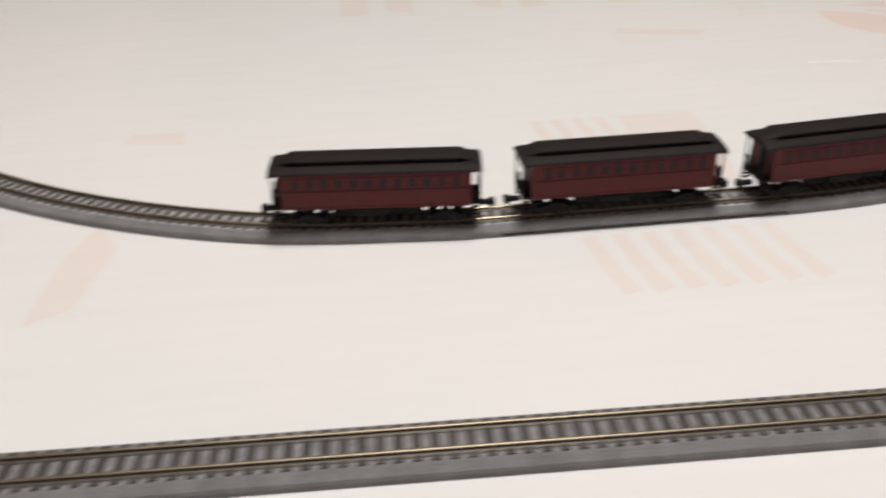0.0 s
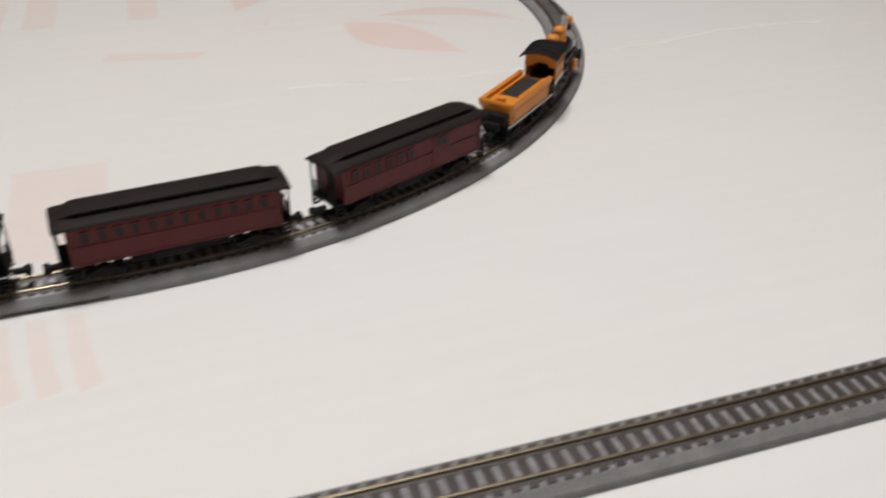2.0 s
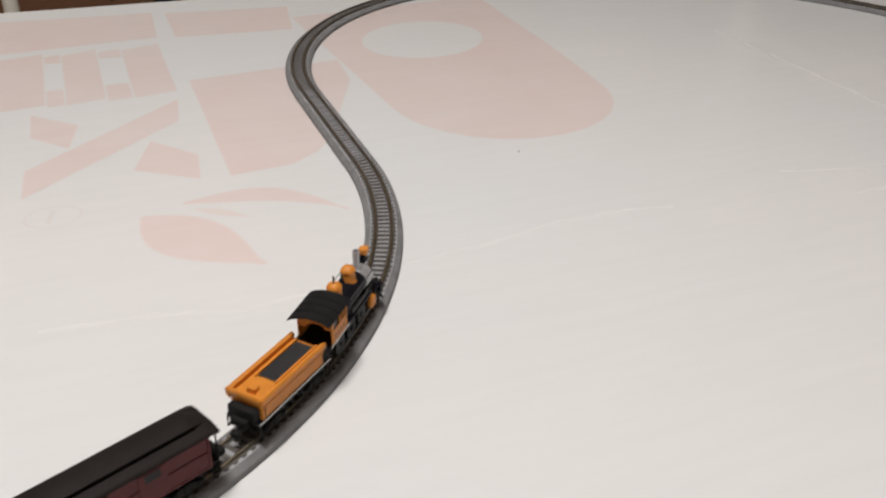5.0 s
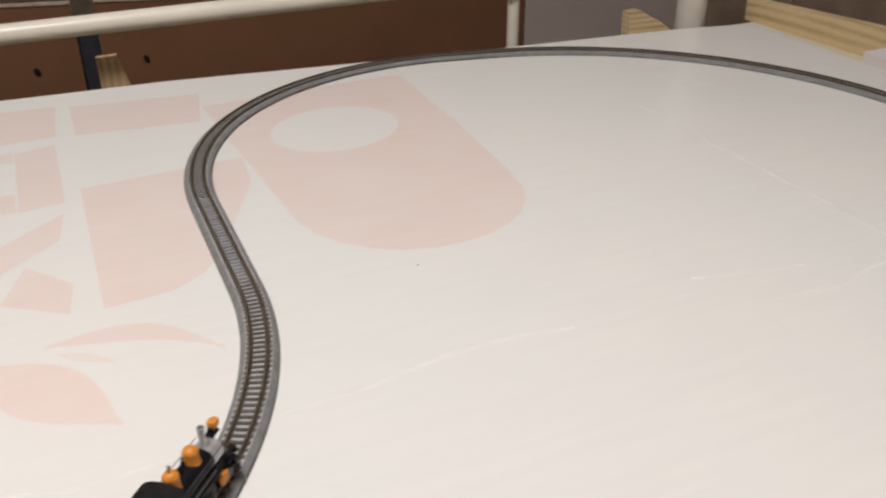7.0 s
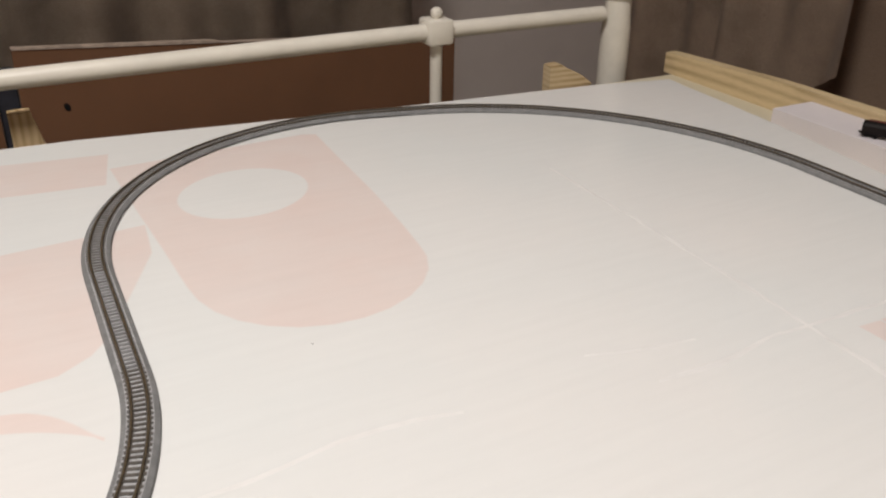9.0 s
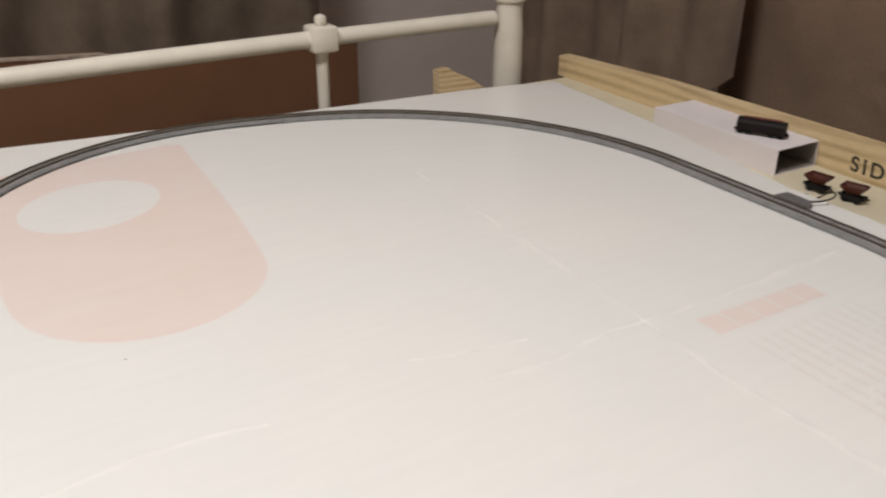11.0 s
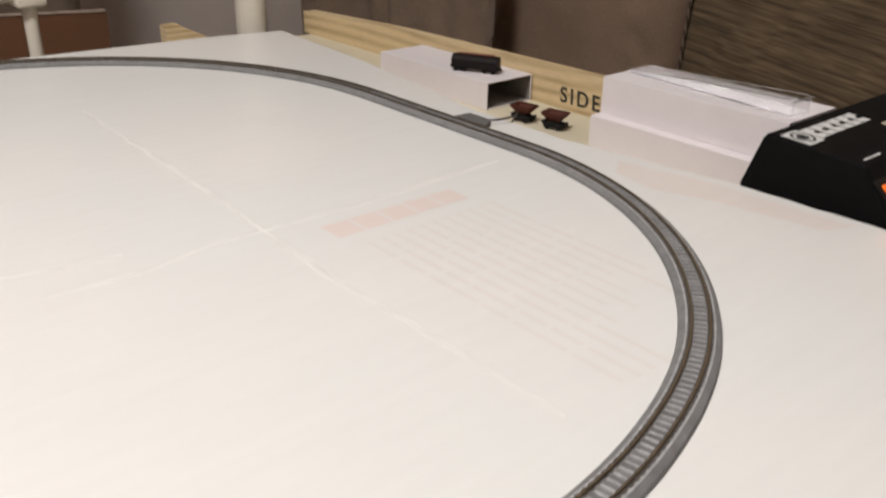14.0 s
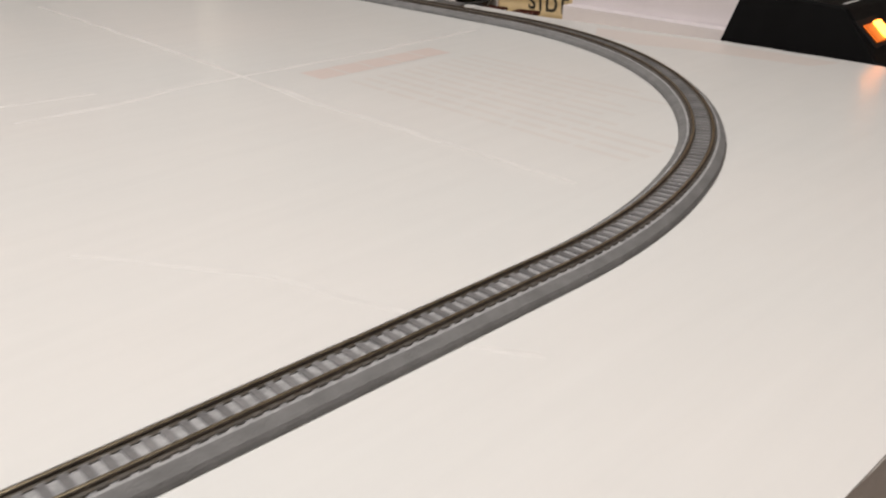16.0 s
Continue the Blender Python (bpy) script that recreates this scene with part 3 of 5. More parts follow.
fold_crease([(1.287, 0.72), (1.285, 0.60), (1.281, 0.45), (1.275, 0.31), (1.278, 0.20), (1.279, 0.13)], 0.0027, 0.00010, 1)
fold_crease([(1.140, 0.381), (1.190, 0.378), (1.250, 0.388), (1.360, 0.386), (1.490, 0.392)], 0.0027, 0.00012, 2)
fold_crease([(1.115, 0.424), (1.160, 0.413), (1.195, 0.408)], 0.0023, 0.00014, 3)
fold_crease([(0.835, 0.401), (0.890, 0.405), (0.940, 0.414), (0.985, 0.413), (1.015, 0.407)], 0.0026, 0.00014, 4)
fold_crease([(0.645, 0.403), (0.700, 0.397), (0.740, 0.388), (0.805, 0.390)], 0.0024, 0.00009, 5)
fold_crease([(1.095, 0.206), (1.120, 0.170), (1.135, 0.145), (1.152, 0.095)], 0.0023, 0.00014, 7)
fold_crease([(1.152, 0.068), (1.164, 0.050)], 0.0016, 0.00020, 8)

# ---------- track ----------
ROAD_W, ROAD_T, ROAD_H, TIE_H, RAIL_Z = 0.0112, 0.0080, 0.0047, 0.0053, 0.0067


def centre_line(x, y, heading, pieces, step=0.004):
    """Points (x, y, heading, piece) along the track."""
    pts, th = [], radians(heading)
    for j, p in enumerate(pieces):
        if p[0] == "s":
            n = max(1, int(p[1] / step))
            for i in range(n):
                pts.append((x + p[1] * i / n * math.cos(th), y + p[1] * i / n * math.sin(th), th, j))
            x, y = x + p[1] * math.cos(th), y + p[1] * math.sin(th)
        else:
            sg, r, a = (1 if p[1] > 0 else -1), abs(p[1]), radians(p[2])
            cx, cy = x - sg * r * math.sin(th), y + sg * r * math.cos(th)
            n = max(1, int(r * a / step))
            for i in range(n):
                h = th + sg * a * i / n
                pts.append((cx + sg * r * math.sin(h), cy - sg * r * math.cos(h), h, j))
            th += sg * a
            x, y = cx + sg * r * math.sin(th), cy - sg * r * math.cos(th)
    pts.append((x, y, th, len(pieces) - 1))
    return pts


TRACK = [("c", 0.3871, 68.75), ("s", 0.124), ("c", 0.3057, 89.45), ("s", 0.1421), ("c", -0.2856, 100.47), ("s", 0.0461), ("c", -0.3510, 78.60), ("s", 0.2015), ("c", -0.3156, 91.03), ("s", 0.35), ("c", -15.3456, 1.493), ("s", 0.6)]
LINE = centre_line(0.0603, 0.4751, -68.75, TRACK)


def sideways(line):
    """Eases the centre line a little to its left, and to its right along the near straight."""
    out, run, near = [], 0.0, None
    for i, (x, y, h, j) in enumerate(line):
        if i:
            run += math.hypot(x - line[i - 1][0], y - line[i - 1][1])
        if j >= 9 and near is None:
            near = run
        d = 0.0 if near is None else run - near
        o = -0.0014 + 0.0010 * min(d / 0.21, 1) - 0.0004 * min(max((d - 0.21) / 0.19, 0), 1)
        # the first curve lies a little outside its arc
        o += 0.0032 * (1 - min(max((run - 0.36) / 0.06, 0), 1))
        # the last curve runs into the near straight a little inside its arc
        o += 0.0015 * min(max((run - 2.77) / 0.07, 0), 1) * (1 - 0.6 * min(max((run - 2.93) / 0.08, 0), 1))
        out.append((x + o * math.sin(h), y - o * math.cos(h), h, j))
    return out


LINE = sideways(LINE)
RUN = [0.0]
for a, b in zip(LINE, LINE[1:]):
    RUN.append(RUN[-1] + math.hypot(b[0] - a[0], b[1] - a[1]))


def on_track(s):
    """Place and heading at a run of s metres along the track."""
    lo, hi = 0, len(RUN) - 1
    while hi - lo > 1:
        mid = (lo + hi) // 2
        lo, hi = (mid, hi) if RUN[mid] <= s else (lo, mid)
    t = (s - RUN[lo]) / max(RUN[hi] - RUN[lo], 1e-9)
    a, b = LINE[lo], LINE[hi]
    return a[0] + (b[0] - a[0]) * t, a[1] + (b[1] - a[1]) * t, a[2] + (b[2] - a[2]) * t


def strip(bm, s0, s1, profile, step=0.006, mi=None):
    n = max(2, int((s1 - s0) / step))
    rings = []
    for i in range(n + 1):
        x, y, h = on_track(s0 + (s1 - s0) * i / n)
        rings.append([bm.verts.new((x + o * math.sin(h), y - o * math.cos(h), z)) for o, z in profile])
    k = len(profile)
    for a, b in zip(rings, rings[1:]):
        for i in range(k):
            f = bm.faces.new((a[i], a[(i + 1) % k], b[(i + 1) % k], b[i]))
            if mi:
                f.material_index = mi[i]
                f.smooth = len(mi) == 12 and mi[i] == 1
    for r in (rings[0], rings[-1]):
        for e in bm.faces.new(r).edges:
            e.smooth = False
    return bm


bm = add_prism(bmesh.new(), [(-0.00105, -0.0072), (0.00105, -0.0072), (0.00105, 0.0072), (-0.00105, 0.0072)], ROAD_H - 0.0004, TIE_H, "Z")
tie_mesh = bpy.data.meshes.new("tie")
bmesh.ops.recalc_face_normals(bm, faces=bm.faces)
bm.to_mesh(tie_mesh)
bm.free()
tie_mesh.materials.append(TIE)
# straights: sheen between the rails painted as paler tie colour, ends left dark
bm = add_box(bmesh.new(), -0.00110, 0.00110, -0.0040, 0.0040, ROAD_H - 0.0004, TIE_H, mi=0)
add_box(bm, -0.0013, 0.0013, -0.0066, -0.0040, ROAD_H - 0.0004, TIE_H + 0.0001, mi=1)
add_box(bm, -0.0013, 0.0013, 0.0040, 0.0066, ROAD_H - 0.0004, TIE_H + 0.0001, mi=1)
tie_grey_mesh = bpy.data.meshes.new("tie")
bm.to_mesh(tie_grey_mesh)
bm.free()
tie_grey_mesh.materials.append(TIE_GREY)
tie_grey_mesh.materials.append(TIE)


bm = add_box(bmesh.new(), -0.0014, 0.0014, -0.0077, 0.0077, ROAD_H - 0.0004, TIE_H)
tie_dark_mesh = bpy.data.meshes.new("tie")
bm.to_mesh(tie_dark_mesh)
bm.free()
tie_dark_mesh.materials.append(TIE_DARK)


def track_section(s0, s1, straight, tie_sheen, dark=False, pitch=0.0048, lift=0.0):
    sec = thing("track_section", ("straight" if straight else "curved") + " model railway track section on grey plastic roadbed", "model track", "track sections")
    g = 0.00008
    W, T = ROAD_W, ROAD_T
    a, b = s0 + g, s1 - g
    z0 = 0.0003 + lift
    bed = [(-W, z0), (-W + 0.0001, 0.0017), (-W + 0.0005, 0.0028), (-T - 0.0003, ROAD_H - 0.0003), (-T + 0.0003, ROAD_H), (T - 0.0003, ROAD_H), (T + 0.0003, ROAD_H - 0.0003), (W - 0.0005, 0.0028), (W - 0.0001, 0.0017), (W, z0)]
    part("roadbed", strip(bmesh.new(), a, b, bed, mi=[0, 0, 0, 0, 1, 0, 0, 0, 0, 0]), [BED, BALLAST_DARK if dark else BALLAST], sec, "grey plastic roadbed")
    for o in (-0.0047, 0.0047):
        prof = [(o - 0.0014, TIE_H - 0.0002), (o - 0.00035, TIE_H + 0.0003), (o - 0.0003, RAIL_Z - 0.0006), (o - 0.00060, RAIL_Z - 0.0004), (o - 0.00048, RAIL_Z - 0.00015), (o - 0.00022, RAIL_Z), (o + 0.00022, RAIL_Z), (o + 0.00048, RAIL_Z - 0.00015), (o + 0.00060, RAIL_Z - 0.0004), (o + 0.0003, RAIL_Z - 0.0006), (o + 0.00035, TIE_H + 0.0003), (o + 0.0014, TIE_H - 0.0002)]
        part("rail", strip(bmesh.new(), a, b, prof, mi=[0, 0, 0, 0, 1, 1, 1, 0, 0, 0, 0, 0]), [RAIL_SIDE, RAIL_DULL if dark else RAIL_TOP], sec)
    n = max(1, round((b - a) / pitch))
    for i in range(n):
        x, y, h = on_track(a + (b - a) * (i + 0.5) / n)
        again("tie", tie_dark_mesh if dark else tie_grey_mesh if tie_sheen else tie_mesh, sec, pose(x, y, 0, 0, 0, math.degrees(h)))
    return sec


def lay_track():
    s = 0.0
    for j, p in enumerate(TRACK):
        ln = p[1] if p[0] == "s" else abs(p[1]) * radians(p[2])
        if j == 9:  # the near straight holds a stretch of another make: wider bed, dark ties
            start = s
        if j not in (9, 10):
            n = max(1, round(ln / 0.2))
            for i in range(n):
                track_section(s + ln * i / n, s + ln * (i + 1) / n, p[0] == "s", j in (1, 3, 7, 8), j == 11, 0.0053 if j == 11 else 0.0048, lift=0.0014 if j in (1, 4, 5) else 0.0)
        s += ln
        if j == 10:
            cuts = [start, start + (s - start) * 0.29, start + (s - start) * 0.57, start + (s - start) * 0.86, s]
            track_section(cuts[0], cuts[1], True, True)
            track_section(cuts[1], cuts[2], True, False, True, 0.0053)
            track_section(cuts[2], cuts[3], True, False, True, 0.0053)
            track_section(cuts[3], cuts[4], True, False, True, 0.0053)


# ---------- headboard ----------
bed_rail = thing("bed_headboard", "cream enamelled iron headboard with a knobbed joint", "headboard")
tube("top_rail", (0.10, 1.150, 0.0270), (1.372, 1.150, 0.0416), 0.0118, IRON, bed_rail, seg=20)
tube("top_rail", (1.387, 1.150, 0.0419), (1.668, 1.150, 0.0430), 0.0118, IRON, bed_rail, seg=20)
bm = add_lathe(bmesh.new(), [(0.0200, -0.70), (0.0215, -0.30), (0.0232, -0.12), (0.0238, -0.03), (0.0228, 0.02), (0.0208, 0.045), (0.0205, 0.066), (0.0250, 0.068), (0.0266, 0.074), (0.0250, 0.080), (0.0200, 0.082), (0.0195, 0.09), (0.0195, 0.28), (0.023, 0.285), (0.015, 0.31), (0.0, 0.315)], (1.698, 1.150, 0.0), 28)
part("post", bm, IRON, bed_rail, smooth=True)
bm = add_box(bmesh.new(), 1.360, 1.399, 1.131, 1.170, 0.0240, 0.0600, 0.005)
block = part("joint_block", bm, IRON, bed_rail, smooth=True)
part("knob", add_lathe(bmesh.new(), [(0.006, 0.0580), (0.0056, 0.0605), (0.0078, 0.0630), (0.0088, 0.0675), (0.0076, 0.0718), (0.0036, 0.0745), (0.0, 0.0750)], (1.3795, 1.150, 0), 20), IRON, block, smooth=True)
tube("spindle", (1.3795, 1.150, -0.62), (1.3795, 1.150, 0.03), 0.0088, IRON, bed_rail, seg=16)
tube("spindle", (0.62, 1.150, -0.62), (0.62, 1.150, 0.03), 0.0088, IRON, bed_rail, seg=16)
tube("lower_rail", (0.10, 1.150, -0.60), (1.69, 1.150, -0.60), 0.010, IRON, bed_rail, seg=16)

# ---------- timber ----------
side_board = thing("side_board", "pale pine board standing on edge, marked in black ink", "board")
part("board", add_prism(bmesh.new(), [(1.092, -0.0434), (1.092, -0.0122), (1.076, -0.0111), (0.867, -0.0029), (0.513, -0.0001), (0.464, 0.0001), (0.464, -0.0434)], 1.755, 1.774, "X"), PINE, side_board)
txt = bpy.data.curves.new("lettering", "FONT")
txt.body, txt.size, txt.extrude, txt.offset, txt.shear = "SIDE", 0.0238, 0.0001, 0.0005, -0.06
txt.space_character = 1.3
txt.materials.append(INK)
lettering = new("lettering", txt)
lettering.parent = side_board
lettering.matrix_basis = Matrix.Translation((1.7548, 0.5665, -0.0350)) @ Matrix(((0, 0, -1, 0), (-1, 0, 0, 0), (0, 1, 0, 0), (0, 0, 0, 1)))
lettering["label"] = "black marker lettering"
bm = add_prism(bmesh.new(), [(1.529, -0.70), (1.529, -0.0085), (1.548, -0.0070), (1.557, -0.013), (1.583, -0.025), (1.604, -0.040), (1.604, -0.70)], 1.078, 1.097, "Y")
tagged(part("timber_offcut", bm, PINE_X), "split pine offcut standing behind the plywood", "timber")
bm = add_prism(bmesh.new(), [(0.818, -0.70), (0.818, -0.015), (0.843, -0.014), (0.853, -0.054), (0.875, -0.12), (0.875, -0.70)], 1.178, 1.200, "Y")
tagged(part("timber_strut", bm, PINE_Z), "pale pine strut with an angled end", "timber")

# ---------- brown panels behind the headboard ----------
def brown_panel(x0, x1, z_top, z_top_right, holes):
    p = thing("cardboard_panel", "large brown cardboard panel leaning behind the headboard", "cardboard", "cardboard panels")
    bm = add_prism(bmesh.new(), [(x0, -0.70), (x0, z_top), (x1, z_top_right), (x1, -0.70)], 1.540, 1.552, "Y")
    part("sheet", bm, BROWN, p)
    bm = add_prism(bmesh.new(), [(x0, z_top), (x0, z_top + 0.003), (mix(x0, x1, 0.4), mix(z_top, z_top_right, 0.4) + 0.0045), (mix(x0, x1, 0.42), mix(z_top, z_top_right, 0.42) + 0.001), (x1, z_top_right + 0.003), (x1, z_top_right)], 1.538, 1.553, "Y")
    part("torn_rim", bm, BROWN_EDGE, p, "pale torn upper rim")
    for x, z in holes:
        bm = add_prism(bmesh.new(), ellipse(x, z, 0.0045, 0.0070, radians(25), 14), 1.5385, 1.5398, "Y")
        part("slot", bm, BLACK_MATT, p, "dark punched slot")
    return p


brown_panel(0.846, 1.622, -0.019, -0.064, [(0.912, -0.117)])
brown_panel(0.10, 0.812, 0.015, -0.019, [(0.745, -0.118)])
# Dark blue strip set into the gap between the two panels.
tagged(boxed("cloth_strip", 0.813, 0.845, 1.556, 1.570, -0.70, -0.05, DARKGAP, bevel=0.004), "dark blue strip filling the gap between two panels", "cloth")


def cloth(name, x0, y0, x1, y1, z0, z1, material, waves, depth, seed, hem=None, nx=160, nz=36):
    """Hanging cloth with folds that widen towards the hem."""
    rnd = random.Random(seed)
    ph = [rnd.uniform(0, 6.28) for _ in range(6)]
    d = Vector((x1 - x0, y1 - y0))
    nrm = Vector((-d.y, d.x)).normalized()
    bm = bmesh.new()
    rows = []
    for j in range(nz + 1):
        v = j / nz
        row = []
        for i in range(nx + 1):
            u = i / nx
            bottom = z0 if hem is None else z0 + hem(u)
            z = mix(z1, bottom, v)
            w = math.sin(u * waves * 6.28 + ph[0] + 0.6 * math.sin(u * 11 + ph[1])) + 0.5 * math.sin(u * waves * 2.3 * 6.28 + ph[2] + 2.2 * v) + 0.25 * math.sin(u * 31 + ph[3] - 3 * v)
            o = depth * w * (0.55 + 0.6 * v)
            row.append(bm.verts.new((x0 + d.x * u + nrm.x * o, y0 + d.y * u + nrm.y * o, z)))
        rows.append(row)
    for a, b in zip(rows, rows[1:]):
        for i in range(nx):
            bm.faces.new((a[i], a[i + 1], b[i + 1], b[i]))
    bmesh.ops.solidify(bm, geom=bm.faces[:], thickness=0.003)
    return part(name, bm, material, smooth=True)


tagged(cloth("curtain", 0.05, 1.86, 1.69, 1.90, -0.69, 1.5, DRAPE, 4.5, 0.040, 3), "grey-brown pleated curtain behind the cardboard", "curtain")
tagged(cloth("hanging_blanket", 2.16, 1.78, 2.13, 1.07, -0.30, 0.45, DRAPE_R, 2.3, 0.030, 8, hem=lambda u: 0.21 * max(0.0, (u - 0.55) / 0.45) ** 0.8), "taupe blanket hanging in soft folds", "blanket")


def cushion(cx, cy, cz, sx, sy, sz, tilt):
    """A plump cushion: two bulging faces that meet in a gathered seam, with a twisted cord along it."""
    c = thing("throw_cushion", "plump taupe cushion edged with twisted cord", "cushion")
    bm = bmesh.new()
    n = 64
    for face in (-1, 1):
        rows = []
        for j in range(n + 1):
            row = []
            for i in range(n + 1):
                u, v = 2 * i / n - 1, 2 * j / n - 1
                pinch = 1 - 0.05 * (1 - v * v) * abs(u) ** 3
                pinch_z = 1 - 0.05 * (1 - u * u) * abs(v) ** 3
                body = (1 - abs(u) ** 3.2) ** 0.55 * (1 - abs(v) ** 3.2) ** 0.55
                rim = max(abs(u), abs(v))
                along = v if abs(u) > abs(v) else u
                fold = 0.16 * max(0, rim - 0.55) * max(0, 1.02 - rim) * 4 * math.sin(30 * along + 7 * noise.noise((u * 3, v * 3, face))) * (0.6 + noise.noise((u * 4, v * 4, 9)))
                soft = 0.10 * noise.noise((u * 1.7, v * 1.7, face + 5))
                row.append(bm.verts.new((face * sx * max(body + fold + soft * body, 0), u * sy * pinch, v * sz * pinch_z)))
            rows.append(row)
        for a, b in zip(rows, rows[1:]):
            for i in range(n):
                bm.faces.new((a[i], a[i + 1], b[i + 1], b[i]))
    bmesh.ops.remove_doubles(bm, verts=bm.verts, dist=0.0004)
    part("cover", bm, CUSHION, c, smooth=True)
    pts = []
    for k in range(320):
        s4 = k / 80
        e, f = int(s4) % 4, (s4 % 1) * 2 - 1
        u, v = ((f, -1), (1, f), (-f, 1), (-1, -f))[e]
        u, v = u * (1 - 0.05 * (1 - v * v)), v * (1 - 0.05 * (1 - u * u))
        pts.append((0.0, u * sy * 1.004, v * sz * 1.004))
    for half in (0.0, math.pi):
        turns = [(p[0] + 0.0017 * math.cos(1.9 * k + half), p[1] + 0.0017 * math.sin(1.9 * k + half), p[2]) for k, p in enumerate(pts)]
        wire("cord", turns, 0.0018, CORD if half else CORD_DARK, c, "twisted cord edging", res=2)
    c.matrix_basis = pose(cx, cy, cz, 5, tilt, 0)
    return c


sofa = thing("sofa", "dark brown ribbed cloth sofa standing beyond the bed", "sofa")
bm = bmesh.new()
bmesh.ops.create_grid(bm, x_segments=120, y_segments=60, size=1)
for v in bm.verts:
    u, w = v.co.x, v.co.y
    z = -0.12 + 0.42 * w
    y = 0.45 + 0.76 * u
    bulge = 0.06 * (1 - abs(w) ** 4) * (1 - abs(u) ** 8)
    ripple = 0.0018 * math.sin((z - 0.13 * y) * 420 + 2.0 * noise.noise((y * 4, z * 5, 0)))
    v.co = Vector((2.40 - bulge + ripple + 0.004 * noise.noise((y * 9, z * 9, 2)), y, z))
part("back_cushion", bm, RIBBED, sofa, smooth=True)
boxed("sofa_back", 2.405, 2.62, -0.32, 1.30, -0.70, 0.28, RIBBED, sofa, 0.03)
boxed("sofa_seat", 2.30, 2.42, -0.32, 1.30, -0.70, -0.40, RIBBED, sofa, 0.03)
cushion(2.335, 1.035, -0.105, 0.075, 0.235, 0.31, -4)


# ---------- boxes ----------
def carton(name, x0, x1, y0, y1, z0, z1, label, open_end):
    c = thing(name, label, "box", "white card boxes")
    w = 0.0012
    for nm, a in (("bottom_panel", (x0, x1, y0, y1, z0, z0 + w)), ("top_panel", (x0, x1, y0, y1, z1 - w, z1)), ("side_panel", (x0, x0 + w, y0, y1, z0 + w, z1 - w)), ("side_panel", (x1 - w, x1, y0, y1, z0 + w, z1 - w))):
        boxed(nm, *a, [CARD], c, 0.0003)
    boxed("end_panel", x0 + w, x1 - w, y1 - w, y1, z0 + w, z1 - w, CARD, c)
    if open_end:
        boxed("inner_tray", x0 + 2 * w, x1 - 2 * w, y0 + 0.10, y1 - 2 * w, z0 + 2 * w, z1 - 2 * w, CARD_IN, c, label="grey inner tray deep in the sleeve")
        for nm, a in (("lining", (x0 + w, x0 + w + 0.0003, y0 + 0.0008, y1 - w, z0 + w, z1 - w)), ("lining", (x1 - w - 0.0003, x1 - w, y0 + 0.0008, y1 - w, z0 + w, z1 - w)), ("lining", (x0 + w, x1 - w, y0 + 0.0008, y1 - w, z0 + w, z0 + w + 0.0003))):
            boxed(nm, *a, CARD_IN, c)
    else:
        boxed("end_panel", x0 + w, x1 - w, y0, y0 + w, z0 + w, z1 - w, CARD, c)
    return c


carton("carton", 1.683, 1.7525, 0.609, 0.803, -0.0434, -0.0128, "white card sleeve lying open at one end", True)
carton("carton", 1.667, 1.7345, 0.255, 0.449, -0.0434, -0.0078, "closed white card box beneath another box", False)
top_carton = carton("carton", 1.681, 1.756, 0.258, 0.449, -0.0076, 0.0272, "closed white card box stacked on another box", False)
tray = thing("clear_tray", "clear plastic display tray lying on a white box", "tray")
M = Matrix.Translation((1.704, 0.355, 0.0274)) @ pose(0, 0, 0, 0, 0, -5)
side = [(-0.09, 0.0), (-0.09, 0.0135), (-0.082, 0.0138), (0.088, 0.0035), (0.09, 0.0)]
for x in (0.0, 0.0238):
    part("tray_wall", add_prism(bmesh.new(), side, x, x + 0.0009, "X"), CLEAR, tray).matrix_basis = M
for nm, a in (("tray_end", (0.001, 0.0237, -0.0899, -0.089, 0.0002, 0.0134)), ("tray_floor", (0.001, 0.0237, -0.0888, 0.088, 0.0002, 0.0010))):
    boxed(nm, *a, CLEAR, tray, 0.0002).matrix_basis = M
bm = bmesh.new()
lid = [(-0.086, 0.0139), (-0.086, 0.0145), (0.088, 0.0042), (0.088, 0.0036)]
add_prism(bm, lid, -0.0004, 0.0250, "X")
part("tray_lid", bm, CLEAR, tray).matrix_basis = M
boxed("tray_rim", -0.0012, 0.0258, -0.0915, -0.0903, 0.0125, 0.0145, CLEAR, tray, 0.0003).matrix_basis = M

for ob in tray.children:
    ob.visible_shadow = False

# ---------- controller ----------
ctl = thing("train_controller", "black plastic train controller with lit amber switch", "controller")
PROFILE_Y = [(0.247, -0.0434), (0.2475, 0.0), (0.2465, 0.0318), (0.244, 0.0335), (0.1695, 0.0297), (0.1665, 0.0280), (0.1350, 0.0010), (0.110, -0.0215), (0.108, -0.0434)]
bm = bmesh.new()
rings = []
for x, inset in ((1.601, 0.0), (1.606, 0.0), (1.865, 0.0), (1.870, 0.0)):
    row = []
    for y, z in PROFILE_Y:
        lean = 0.0 if z < 0 else 0.68 * z
        row.append(bm.verts.new((x + lean if x < 1.65 else x - lean, y, z)))
    rings.append(row)
for a, b in zip(rings, rings[1:]):
    for i in range(len(a)):
        bm.faces.new((a[i], a[(i + 1) % len(a)], b[(i + 1) % len(a)], b[i]))
bm.faces.new(rings[0])
bm.faces.new(rings[-1])
bmesh.ops.recalc_face_normals(bm, faces=bm.faces)
bmesh.ops.bevel(bm, geom=[e for e in bm.edges if e.calc_face_angle(0) > 0.6], offset=0.0012, segments=2, affect="EDGES")
part("case", bm, CTL, ctl, smooth=True)
ZT = 0.0336
